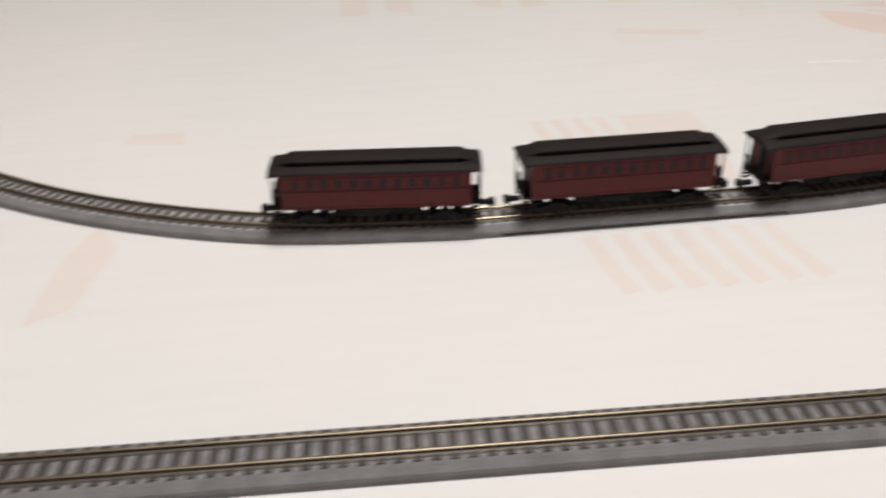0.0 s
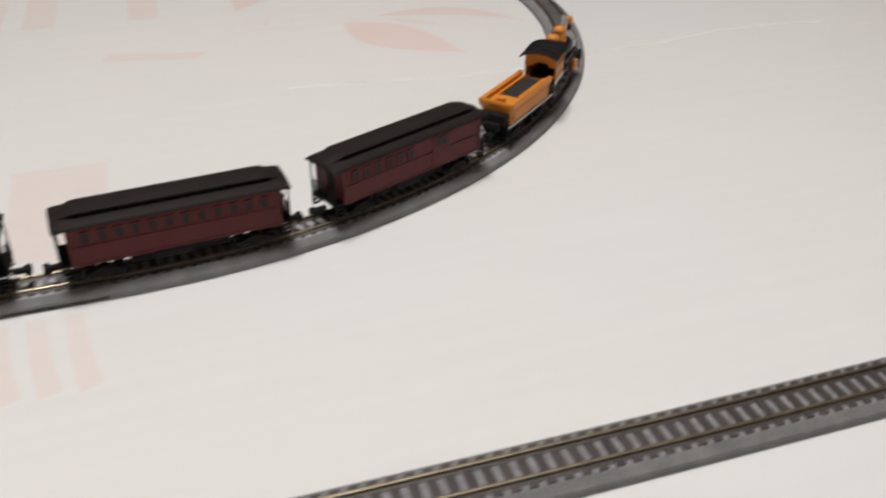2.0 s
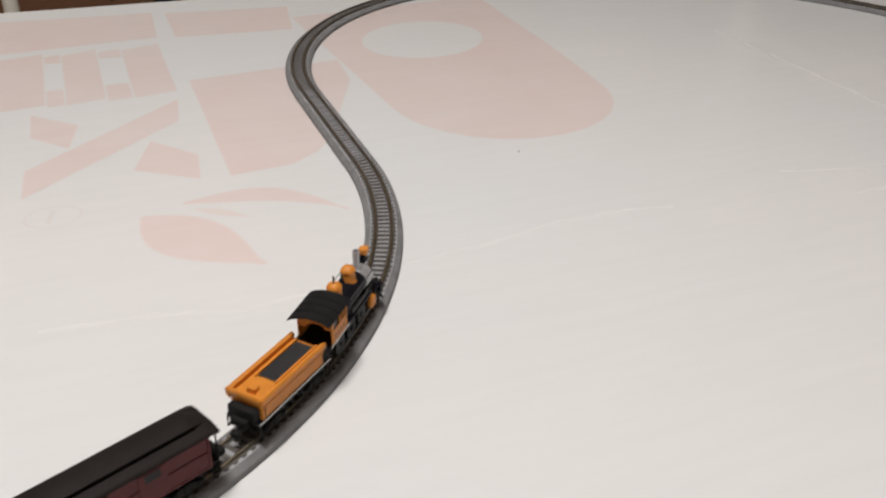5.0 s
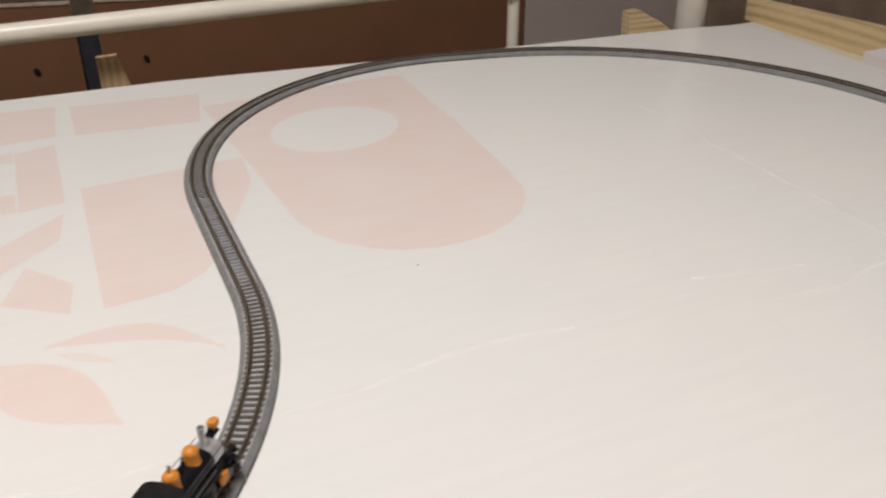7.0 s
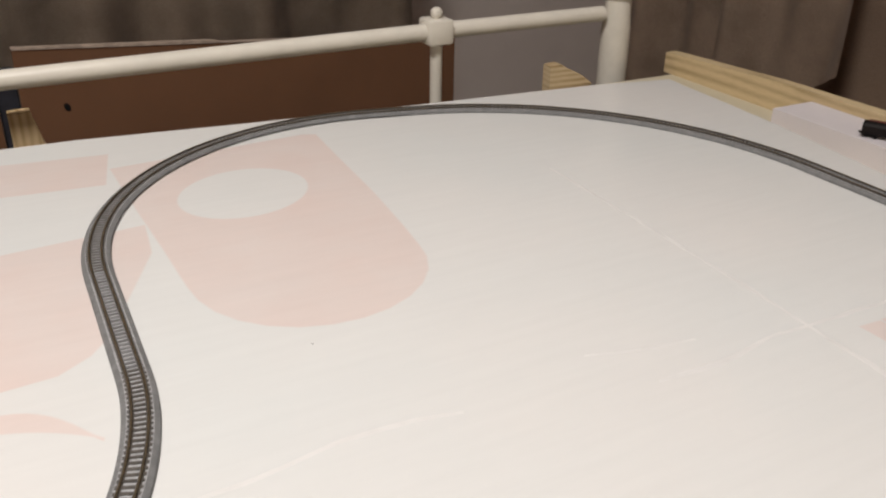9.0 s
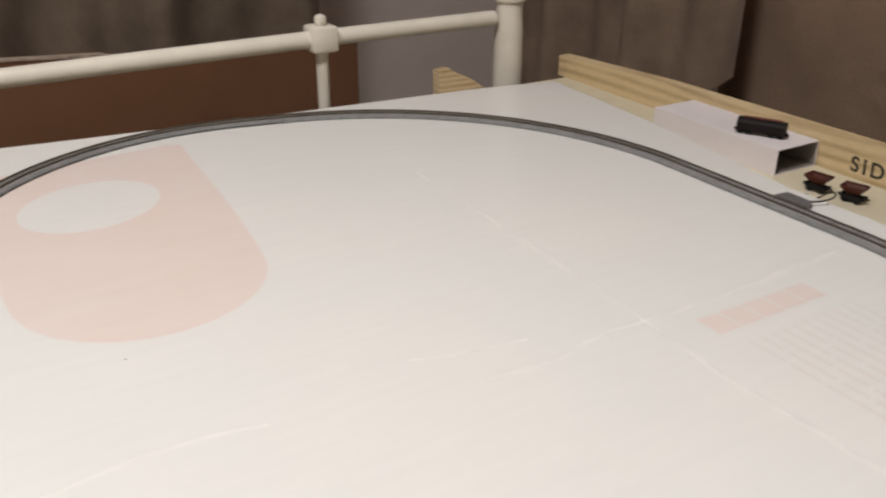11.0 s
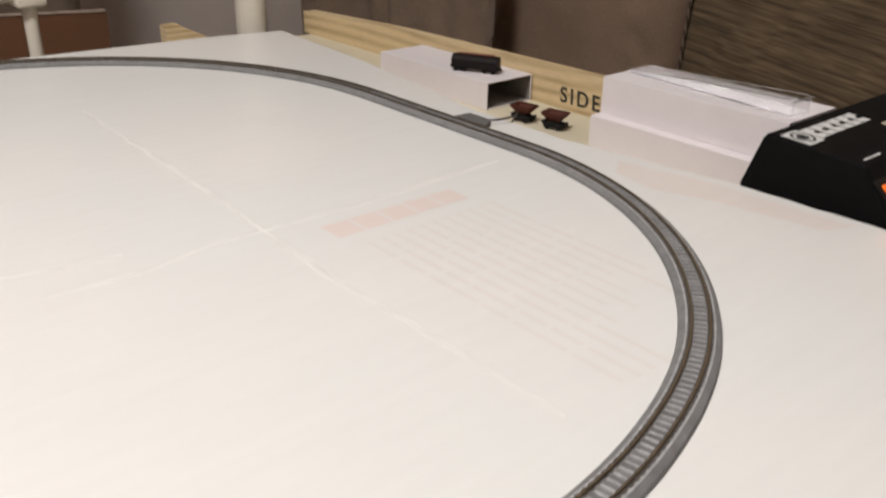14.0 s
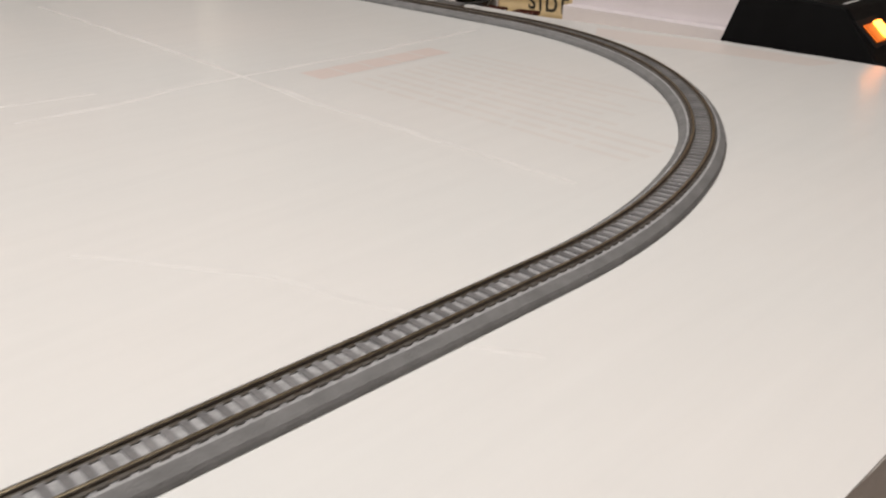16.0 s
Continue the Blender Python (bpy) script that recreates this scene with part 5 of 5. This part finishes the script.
def tender():
    t = thing("locomotive_tender", "orange-yellow model tender with a dark coal load", "model tender")
    boxed("deck", -0.0253, 0.0253, -0.0082, 0.0082, 0.0074, 0.0092, BLACK, t, 0.0002)
    for y in (-0.0083, 0.0083):
        boxed("deck_edge", -0.0250, 0.0250, min(y, y * 0.985), max(y, y * 0.985), 0.0086, 0.0094, WHITE_PAINT, t, label="pale lined deck edge")
    b = bmesh.new()
    hw, z0, z1, x0, x1 = 0.0078, 0.0094, 0.0200, -0.0222, 0.0203
    w = 0.0007
    add_box(b, x0, x1, -hw, -hw + w, z0, z1)
    add_box(b, x0, x1, hw - w, hw, z0, z1)
    add_box(b, x0, x0 + w, -hw + w, hw - w, z0, z1)
    add_box(b, x1 - w, x1, -hw + w, hw - w, z0, z1 - 0.006)
    add_box(b, x0 + w, x1 - w, -hw + w, hw - w, z1 - 0.0036, z1 - 0.0022)
    body = part("body", b, ORANGE, t, "orange-yellow tank")
    f = bmesh.new()
    for y in (-1, 1):
        add_prism(f, [(y * (hw - 0.0001), z1 - 0.0042), (y * (hw + 0.0012), z1 - 0.0024), (y * (hw + 0.0015), z1 - 0.0004), (y * (hw + 0.0010), z1 + 0.0005), (y * (hw - 0.0007), z1 - 0.0004)], x0 - 0.0012, x1 + 0.0004, "X")
    add_prism(f, [(x0 + 0.0001, z1 - 0.0036), (x0 - 0.0010, z1 - 0.0020), (x0 - 0.0013, z1 - 0.0004), (x0 - 0.0009, z1 + 0.0005), (x0 + 0.0007, z1 - 0.0004)], -hw - 0.0014, hw + 0.0014, "Y")
    part("flared_rim", f, ORANGE, body)
    part("coal", add_box(bmesh.new(), -0.0085, 0.0185, -0.0046, 0.0046, z1 - 0.0030, z1 - 0.0017, 0.0005), COAL, t, "sunken dark coal load")
    c = bmesh.new()
    add_box(c, -0.0095, 0.0195, -0.0056, -0.0047, z1 - 0.0026, z1 - 0.0012)
    add_box(c, -0.0095, 0.0195, 0.0047, 0.0056, z1 - 0.0026, z1 - 0.0012)
    part("coal_board", c, ORANGE, body)
    h = bmesh.new()
    add_lathe(h, [(0.0018, z1 - 0.0034), (0.0018, z1 - 0.0012), (0.0013, z1 - 0.0006), (0.0, z1 - 0.0005)], (-0.0160, 0, 0), 14)
    add_box(h, -0.0190, -0.0176, -0.0020, 0.0020, z1 - 0.0034, z1 + 0.0002)
    part("water_hatch", h, ORANGE, body, smooth=True)
    for y in (-hw - 0.0001, hw + 0.0001):
        boxed("panel_seam", x0, x1, min(y, y * 1.012), max(y, y * 1.012), 0.0150, 0.0154, ORANGE, body)
        for x in (x0 + 0.0012, x1 - 0.0012):
            tube("grab_iron", (x, y * 1.06, 0.0105), (x, y * 1.06, 0.0152), 0.0002, BLACK, body, seg=6)
    bx = add_box(bmesh.new(), -0.0262, -0.0224, -0.0066, 0.0066, 0.0094, 0.0150, 0.0004)
    add_box(bx, -0.0285, -0.0262, -0.0040, 0.0040, 0.0074, 0.0110, 0.0003)
    part("rear_box", bx, BLACK_MATT, t, "black rear tool box")
    for y in (-0.0056, 0.0056):
        boxed("front_box", 0.0205, 0.0240, y - 0.0022, y + 0.0022, 0.0094, 0.0168, BLACK_MATT, t, 0.0004)
    coupler(t, -0.0245, -1)
    boxed("drawbar", 0.0245, 0.0310, -0.0014, 0.0014, 0.0060, 0.0076, BLACK_MATT, t)
    for x in (-0.0140, 0.0140):
        bogie(t, x, 0.0052, 0.0027)
    boxed("sill", -0.0230, 0.0230, -0.0056, 0.0056, 0.0054, 0.0074, BLACK_MATT, t)
    for x, y in ((0.0225, -0.0080), (0.0225, 0.0080), (-0.0235, -0.0080), (-0.0235, 0.0080)):
        st = add_box(bmesh.new(), x - 0.0016, x + 0.0016, min(y, y * 1.12), max(y, y * 1.12), 0.0022, 0.0026)
        add_box(st, x - 0.0016, x - 0.0013, min(y, y * 1.08), max(y, y * 1.08), 0.0022, 0.0076)
        add_box(st, x + 0.0013, x + 0.0016, min(y, y * 1.08), max(y, y * 1.08), 0.0022, 0.0076)
        part("step", st, BLACK_MATT, t)
    return t


mat_letter = mat("faded_brown_lettering", (0.30, 0.10, 0.02), 0.5, vary=0.2, scale=500)


def locomotive():
    e = thing("steam_locomotive", "black and orange-yellow model steam locomotive with silver smokebox", "model locomotive")
    cz = 0.0203
    boiler = bmesh.new()
    add_lathe(boiler, [(0.0060, -0.0180), (0.0062, -0.0175), (0.0062, 0.0113), (0.0060, 0.0115)], (0, 0, cz), 28, "X")
    for x in (-0.010, -0.002, 0.006):
        add_lathe(boiler, [(0.0064, x - 0.0004), (0.0064, x + 0.0004)], (0, 0, cz), 28, "X")
    add_box(boiler, -0.0180, -0.0060, -0.0060, 0.0060, 0.0105, 0.0185)
    bo = part("boiler", boiler, BLACK, e, "gloss black boiler", smooth=True)
    sb = bmesh.new()
    add_lathe(sb, [(0.0061, 0.0115), (0.0063, 0.0117), (0.0063, 0.0192), (0.0058, 0.0196), (0.0052, 0.0200), (0.0030, 0.0208), (0.0, 0.0210)], (0, 0, cz), 28, "X")
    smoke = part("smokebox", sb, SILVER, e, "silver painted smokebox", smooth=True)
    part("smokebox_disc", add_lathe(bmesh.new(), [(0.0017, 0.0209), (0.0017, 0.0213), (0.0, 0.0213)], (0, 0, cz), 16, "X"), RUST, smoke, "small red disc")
    for a in range(6):
        an = a * math.pi / 3
        boxed("door_dog", 0.0198, 0.0206, 0.0045 * math.cos(an) - 0.0004, 0.0045 * math.cos(an) + 0.0004, cz + 0.0045 * math.sin(an) - 0.0004, cz + 0.0045 * math.sin(an) + 0.0004, SILVER, smoke)
    part("stack", add_lathe(bmesh.new(), [(0.0026, 0.0255), (0.0019, 0.0276), (0.0016, 0.0292), (0.00165, 0.0366), (0.0018, 0.0368), (0.0018, 0.0373), (0.0014, 0.0373), (0.0013, 0.0345), (0.0, 0.0345)], (0.0137, 0, 0), 20), SILVER, e, "silver straight stack", smooth=True)
    for x, nm, tall in ((-0.0120, "steam_dome", 0.0003), (0.0038, "sand_dome", 0.0)):
        d = part(nm, add_lathe(bmesh.new(), [(0.0041, 0.0252), (0.0036, 0.0266), (0.0033, 0.0276), (0.0036, 0.0281), (0.0033, 0.0286), (0.0033, 0.0311), (0.0036, 0.0315), (0.0035, 0.0322), (0.0026, 0.0335 + tall), (0.0012, 0.0342 + tall), (0.0, 0.0343 + tall)], (x, 0, 0), 20), ORANGE, e, "orange-yellow turned dome", smooth=True)
        if nm == "steam_dome":
            w = add_tube(bmesh.new(), (x - 0.0006, 0.0, 0.0335), (x - 0.0006, 0.0, 0.0388), 0.0004, seg=8)
            add_tube(w, (x + 0.0012, 0.0006, 0.0328), (x + 0.0012, 0.0006, 0.0365), 0.0003, seg=8)
            part("whistle", w, STEEL, d)
    b = bmesh.new()
    add_lathe(b, [(0.0012, 0.0286), (0.0010, 0.0300), (0.0005, 0.0308), (0.0, 0.0309)], (-0.0050, 0, 0), 12)
    add_box(b, -0.0064, -0.0058, -0.0003, 0.0003, 0.0262, 0.0305)
    add_box(b, -0.0042, -0.0036, -0.0003, 0.0003, 0.0262, 0.0305)
    part("bell", b, BLACK, e, smooth=True)
    part("air_valve", add_lathe(bmesh.new(), [(0.0011, 0.0262), (0.0011, 0.0290), (0.0006, 0.0296), (0.0006, 0.0318), (0.0, 0.0320)], (-0.0010, 0.0012, 0), 10), BLACK, e, smooth=True)
    # headlight on its bracket
    br = add_box(bmesh.new(), 0.0185, 0.0245, -0.0022, 0.0022, 0.0268, 0.0275)
    add_box(br, 0.0196, 0.0204, -0.0018, 0.0018, 0.0240, 0.0270)
    add_box(br, 0.0205, 0.0240, -0.0016, 0.0016, 0.0275, 0.0298)
    part("headlight_bracket", br, BLACK, e)
    hl = add_box(bmesh.new(), 0.0212, 0.0250, -0.0021, 0.0021, 0.0298, 0.0334, 0.0004)
    add_lathe(hl, [(0.0017, 0.0250), (0.0019, 0.0258), (0.0015, 0.0258)], (0, 0, 0.0316), 16, "X")
    h = part("headlight", hl, ORANGE, e, "orange-yellow box headlight", smooth=True)
    part("lens", add_lathe(bmesh.new(), [(0.0014, 0.0257), (0.0010, 0.0260), (0.0, 0.0261)], (0, 0, 0.0316), 14, "X"), PANE, h)
    # cab
    cab = bmesh.new()
    hw, x0, x1, z0, z1 = 0.0083, -0.0340, -0.0176, 0.0150, 0.0288
    for y in (-hw, hw):
        s = (y, y * 0.92)
        add_box(cab, x0, x1, min(s), max(s), z0, 0.0212)
        add_box(cab, x0, x1, min(s), max(s), 0.0268, z1)
        for a, c2 in ((x0, x0 + 0.0016), (-0.0256, -0.0244), (-0.0216, -0.0209), (x1 - 0.0010, x1)):
            add_box(cab, a, c2, min(s), max(s), 0.0212, 0.0268)
    add_prism(cab, [(-hw, z0), (-hw, z1), (-0.0050, 0.0314), (0.0, 0.0323), (0.0050, 0.0314), (hw, z1), (hw, z0)], x1 - 0.0006, x1, "X")
    cb = part("cab", cab, ORANGE, e, "orange-yellow cab")
    part("cab_bulkhead", add_prism(bmesh.new(), [(-0.0080, 0.0212), (-0.0080, 0.0286), (-0.0050, 0.0312), (0.0, 0.0320), (0.0050, 0.0312), (0.0080, 0.0286), (0.0080, 0.0212), (0.0048, 0.0212), (0.0034, 0.0232), (0.0, 0.0240), (-0.0034, 0.0232), (-0.0048, 0.0212)], -0.0334, -0.0326, "X"), ORANGE, cb, "orange-yellow arch over the cab opening")
    for y in (-hw * 0.985, hw * 0.985):
        for a, c2 in ((-0.0324, -0.0256), (-0.0244, -0.0216), (-0.0209, -0.0186)):
            boxed("window_frame", a - 0.0001, c2 + 0.0001, min(y, y * 1.03), max(y, y * 1.03), 0.0209, 0.0214, ORANGE, cb)
        boxed("window_sash", -0.0322, -0.0288, min(y, y * 0.99), max(y, y * 0.99), 0.0214, 0.0266, PANE, cb)
        for i in range(4):
            x = -0.0312 + 0.0030 * i
            boxed("lettering_bar", x, x + 0.0018, min(y * 1.018, y), max(y * 1.018, y), 0.0166, 0.0194, mat_letter, cb)
    for y in (-0.0045, 0.0045):
        boxed("front_window", x1 - 0.0001, x1 + 0.0002, y - 0.0012, y + 0.0012, 0.0230, 0.0275, PANE, cb)
    boxed("backhead", -0.0225, x1 - 0.0007, -0.0046, 0.0046, 0.0150, 0.0228, BLACK_MATT, cb, 0.0008)
    roof = bmesh.new()
    rp = [(-0.0100, 0.0287), (-0.0078, 0.0308), (-0.0045, 0.0324), (0.0, 0.0331), (0.0045, 0.0324), (0.0078, 0.0308), (0.0100, 0.0287), (0.0098, 0.0281), (0.0076, 0.0301), (0.0044, 0.0317), (0.0, 0.0324), (-0.0044, 0.0317), (-0.0076, 0.0301), (-0.0098, 0.0281)]
    add_prism(roof, rp, -0.0402, -0.0168, "X")
    for x in (-0.034, -0.0285, -0.023):
        add_prism(roof, [(y * 1.003, z + 0.00035) for y, z in rp[:7]] + [(y, z) for y, z in rp[6::-1]], x - 0.0003, x + 0.0003, "X")
    part("cab_roof", roof, BLACK_MATT, e, "matt black curved cab roof", smooth=True)
    # running boards, frame, cylinders, rods
    for y in (-1, 1):
        boxed("running_board", -0.0350, 0.0125, *sorted((y * 0.0050, y * 0.0080)), 0.0136, 0.0142, BLACK, e)
        boxed("board_edge", -0.0350, -0.0150, *sorted((y * 0.0080, y * 0.0083)), 0.0135, 0.0146, WHITE_PAINT, e)
        tube("air_tank", (-0.0085, y * 0.0066, 0.0157), (0.0105, y * 0.0066, 0.0157), 0.0008, STEEL, e, seg=10, label="long grey air reservoir")
        tube("handrail", (-0.0170, y * 0.0068, 0.0246), (0.0185, y * 0.0068, 0.0246), 0.00022, STEEL, e, seg=6)
        c2 = add_box(bmesh.new(), 0.0112, 0.0174, *sorted((y * 0.0058, y * 0.0086)), 0.0046, 0.0106, 0.0012)
        cy = part("cylinder", c2, ORANGE, e, "orange-yellow cylinder block", smooth=True)
        tube("piston_rod", (0.0030, y * 0.0074, 0.0056), (0.0122, y * 0.0074, 0.0056), 0.0004, STEEL, cy, seg=8)
        rod = add_box(bmesh.new(), -0.0199, 0.0053, *sorted((y * 0.0066, y * 0.0071)), 0.0036, 0.0046, 0.0002)
        add_box(rod, -0.0069, 0.0070, *sorted((y * 0.0072, y * 0.0077)), 0.0044, 0.0053, 0.0002)
        part("side_rod", rod, DRIVER, e)
    for x in (-0.0199, -0.0069, 0.0053):
        bm = add_tube(bmesh.new(), (x, -0.0048, 0.0052), (x, 0.0048, 0.0052), 0.0010, seg=8)
        for y in (-1, 1):
            o = bmesh.ops.create_cone(bm, cap_ends=False, segments=28, radius1=0.0052, radius2=0.0052, depth=0.0014, matrix=Matrix.Translation((x, y * 0.0048, 0.0052)) @ pose(0, 0, 0, 90))
            add_lathe(bm, [(0.0044, -0.0006), (0.0052, -0.0006), (0.0052, 0.0006), (0.0044, 0.0006)], (x, y * 0.0048, 0.0052), 28, "Y")
            for k in range(10):
                an = k * math.pi / 5
                add_tube(bm, (x + 0.0008 * math.cos(an), y * 0.0048, 0.0052 + 0.0008 * math.sin(an)), (x + 0.0045 * math.cos(an), y * 0.0048, 0.0052 + 0.0045 * math.sin(an)), 0.0003, seg=5)
            add_tube(bm, (x, y * 0.0040, 0.0052), (x, y * 0.0060, 0.0052), 0.0013, seg=12)
            add_prism(bm, [(x - 0.0030, 0.0018), (x + 0.0030, 0.0018), (x + 0.0036, 0.0030), (x - 0.0036, 0.0030)], y * 0.0045, y * 0.0051, "Y")
        part("driving_wheelset", bm, DRIVER, e, "spoked dark grey driving wheels", smooth=True)
    wheel_pair(e, 0.0225, 0.0026, name="pilot_wheelset", material=STEEL)
    fr = add_box(bmesh.new(), -0.0330, 0.0250, -0.0034, 0.0034, 0.0040, 0.0130)
    add_box(fr, -0.0345, -0.0200, -0.0062, 0.0062, 0.0100, 0.0136)
    add_box(fr, 0.0105, 0.0210, -0.0056, 0.0056, 0.0104, 0.0160)
    part("frame", fr, BLACK_MATT, e)
    # pilot
    pb = add_box(bmesh.new(), 0.0232, 0.0262, -0.0088, 0.0088, 0.0078, 0.0110, 0.0003)
    add_box(pb, 0.0190, 0.0240, -0.0075, 0.0075, 0.0110, 0.0118)
    part("pilot_beam", pb, BLACK, e)
    cow = bmesh.new()
    for i in range(-5, 6):
        y = i * 0.0015
        xx = 0.0338 - abs(i) * 0.0011
        add_tube(cow, (0.0262, y, 0.0082), (xx, y * 0.92, 0.0016), 0.00042, seg=6)
    add_tube(cow, (0.0338, 0.0, 0.0015), (0.0278, 0.0078, 0.0015), 0.0005, seg=6)
    add_tube(cow, (0.0338, 0.0, 0.0015), (0.0278, -0.0078, 0.0015), 0.0005, seg=6)
    add_prism(cow, [(0.0258, 0.0080), (0.0325, 0.0018), (0.0262, 0.0018)], -0.0040, 0.0040, "Y")
    part("pilot", cow, BLACK, e, "black slatted pilot")
    for y in (-0.0070, 0.0070):
        tube("brace", (0.0185, y * 0.6, 0.0190), (0.0250, y, 0.0110), 0.0004, BLACK, e, seg=6)
        part("marker_lamp", add_lathe(bmesh.new(), [(0.0007, 0.0110), (0.0009, 0.0125), (0.0005, 0.0135), (0.0, 0.0136)], (0.0247, y * 1.1, 0), 8), BLACK, e, smooth=True)
    coupler(e, 0.0300, 1)
    # a low-slung engine: bodywork above the frame is squat, the cab roof nearly flat
    for ob in e.children_recursive:
        for v in ob.data.vertices:
            z = v.co.z
            if ob.name.startswith("cab_roof"):
                z = 0.0281 + (z - 0.0281) * 0.72
            elif ob.name.startswith("cab") and z > 0.0288:
                z = 0.0288 + (z - 0.0288) * 0.72
            if z > 0.0125:
                z = 0.0125 + (z - 0.0125) * 0.90
            if z > 0.0195 and ob.name.startswith(("cab", "window", "front_window")):
                z += 0.0012
            v.co.z = z
    return e


TRAIN_FRONT = 0.897


def put_on_track(ob, centre, front_axle, rear_axle):
    """Stands a vehicle on the rails, its two axles on the centre line."""
    xa, ya, _ = on_track(centre + front_axle)
    xb, yb, _ = on_track(centre + rear_axle)
    h = math.atan2(ya - yb, xa - xb)
    t = -rear_axle / (front_axle - rear_axle)
    ob.matrix_basis = pose(xb + (xa - xb) * t, yb + (ya - yb) * t, RAIL_Z + 0.0001, 0, 0, math.degrees(h))


put_on_track(locomotive(), TRAIN_FRONT - 0.0334, 0.0053, -0.0199)
put_on_track(tender(), TRAIN_FRONT - 0.0334 - 0.0596, 0.0140, -0.0140)
for i in range(4):
    c = coach(True) if i == 0 else (coach(False) if i == 1 else None)
    if i == 1:
        plain_coach = c
    if c is None:
        c = copy_thing(plain_coach, Matrix.Identity(4))
    put_on_track(c, TRAIN_FRONT - 0.1798 - 0.1008 * i, 0.0279, -0.0279)

lay_track()
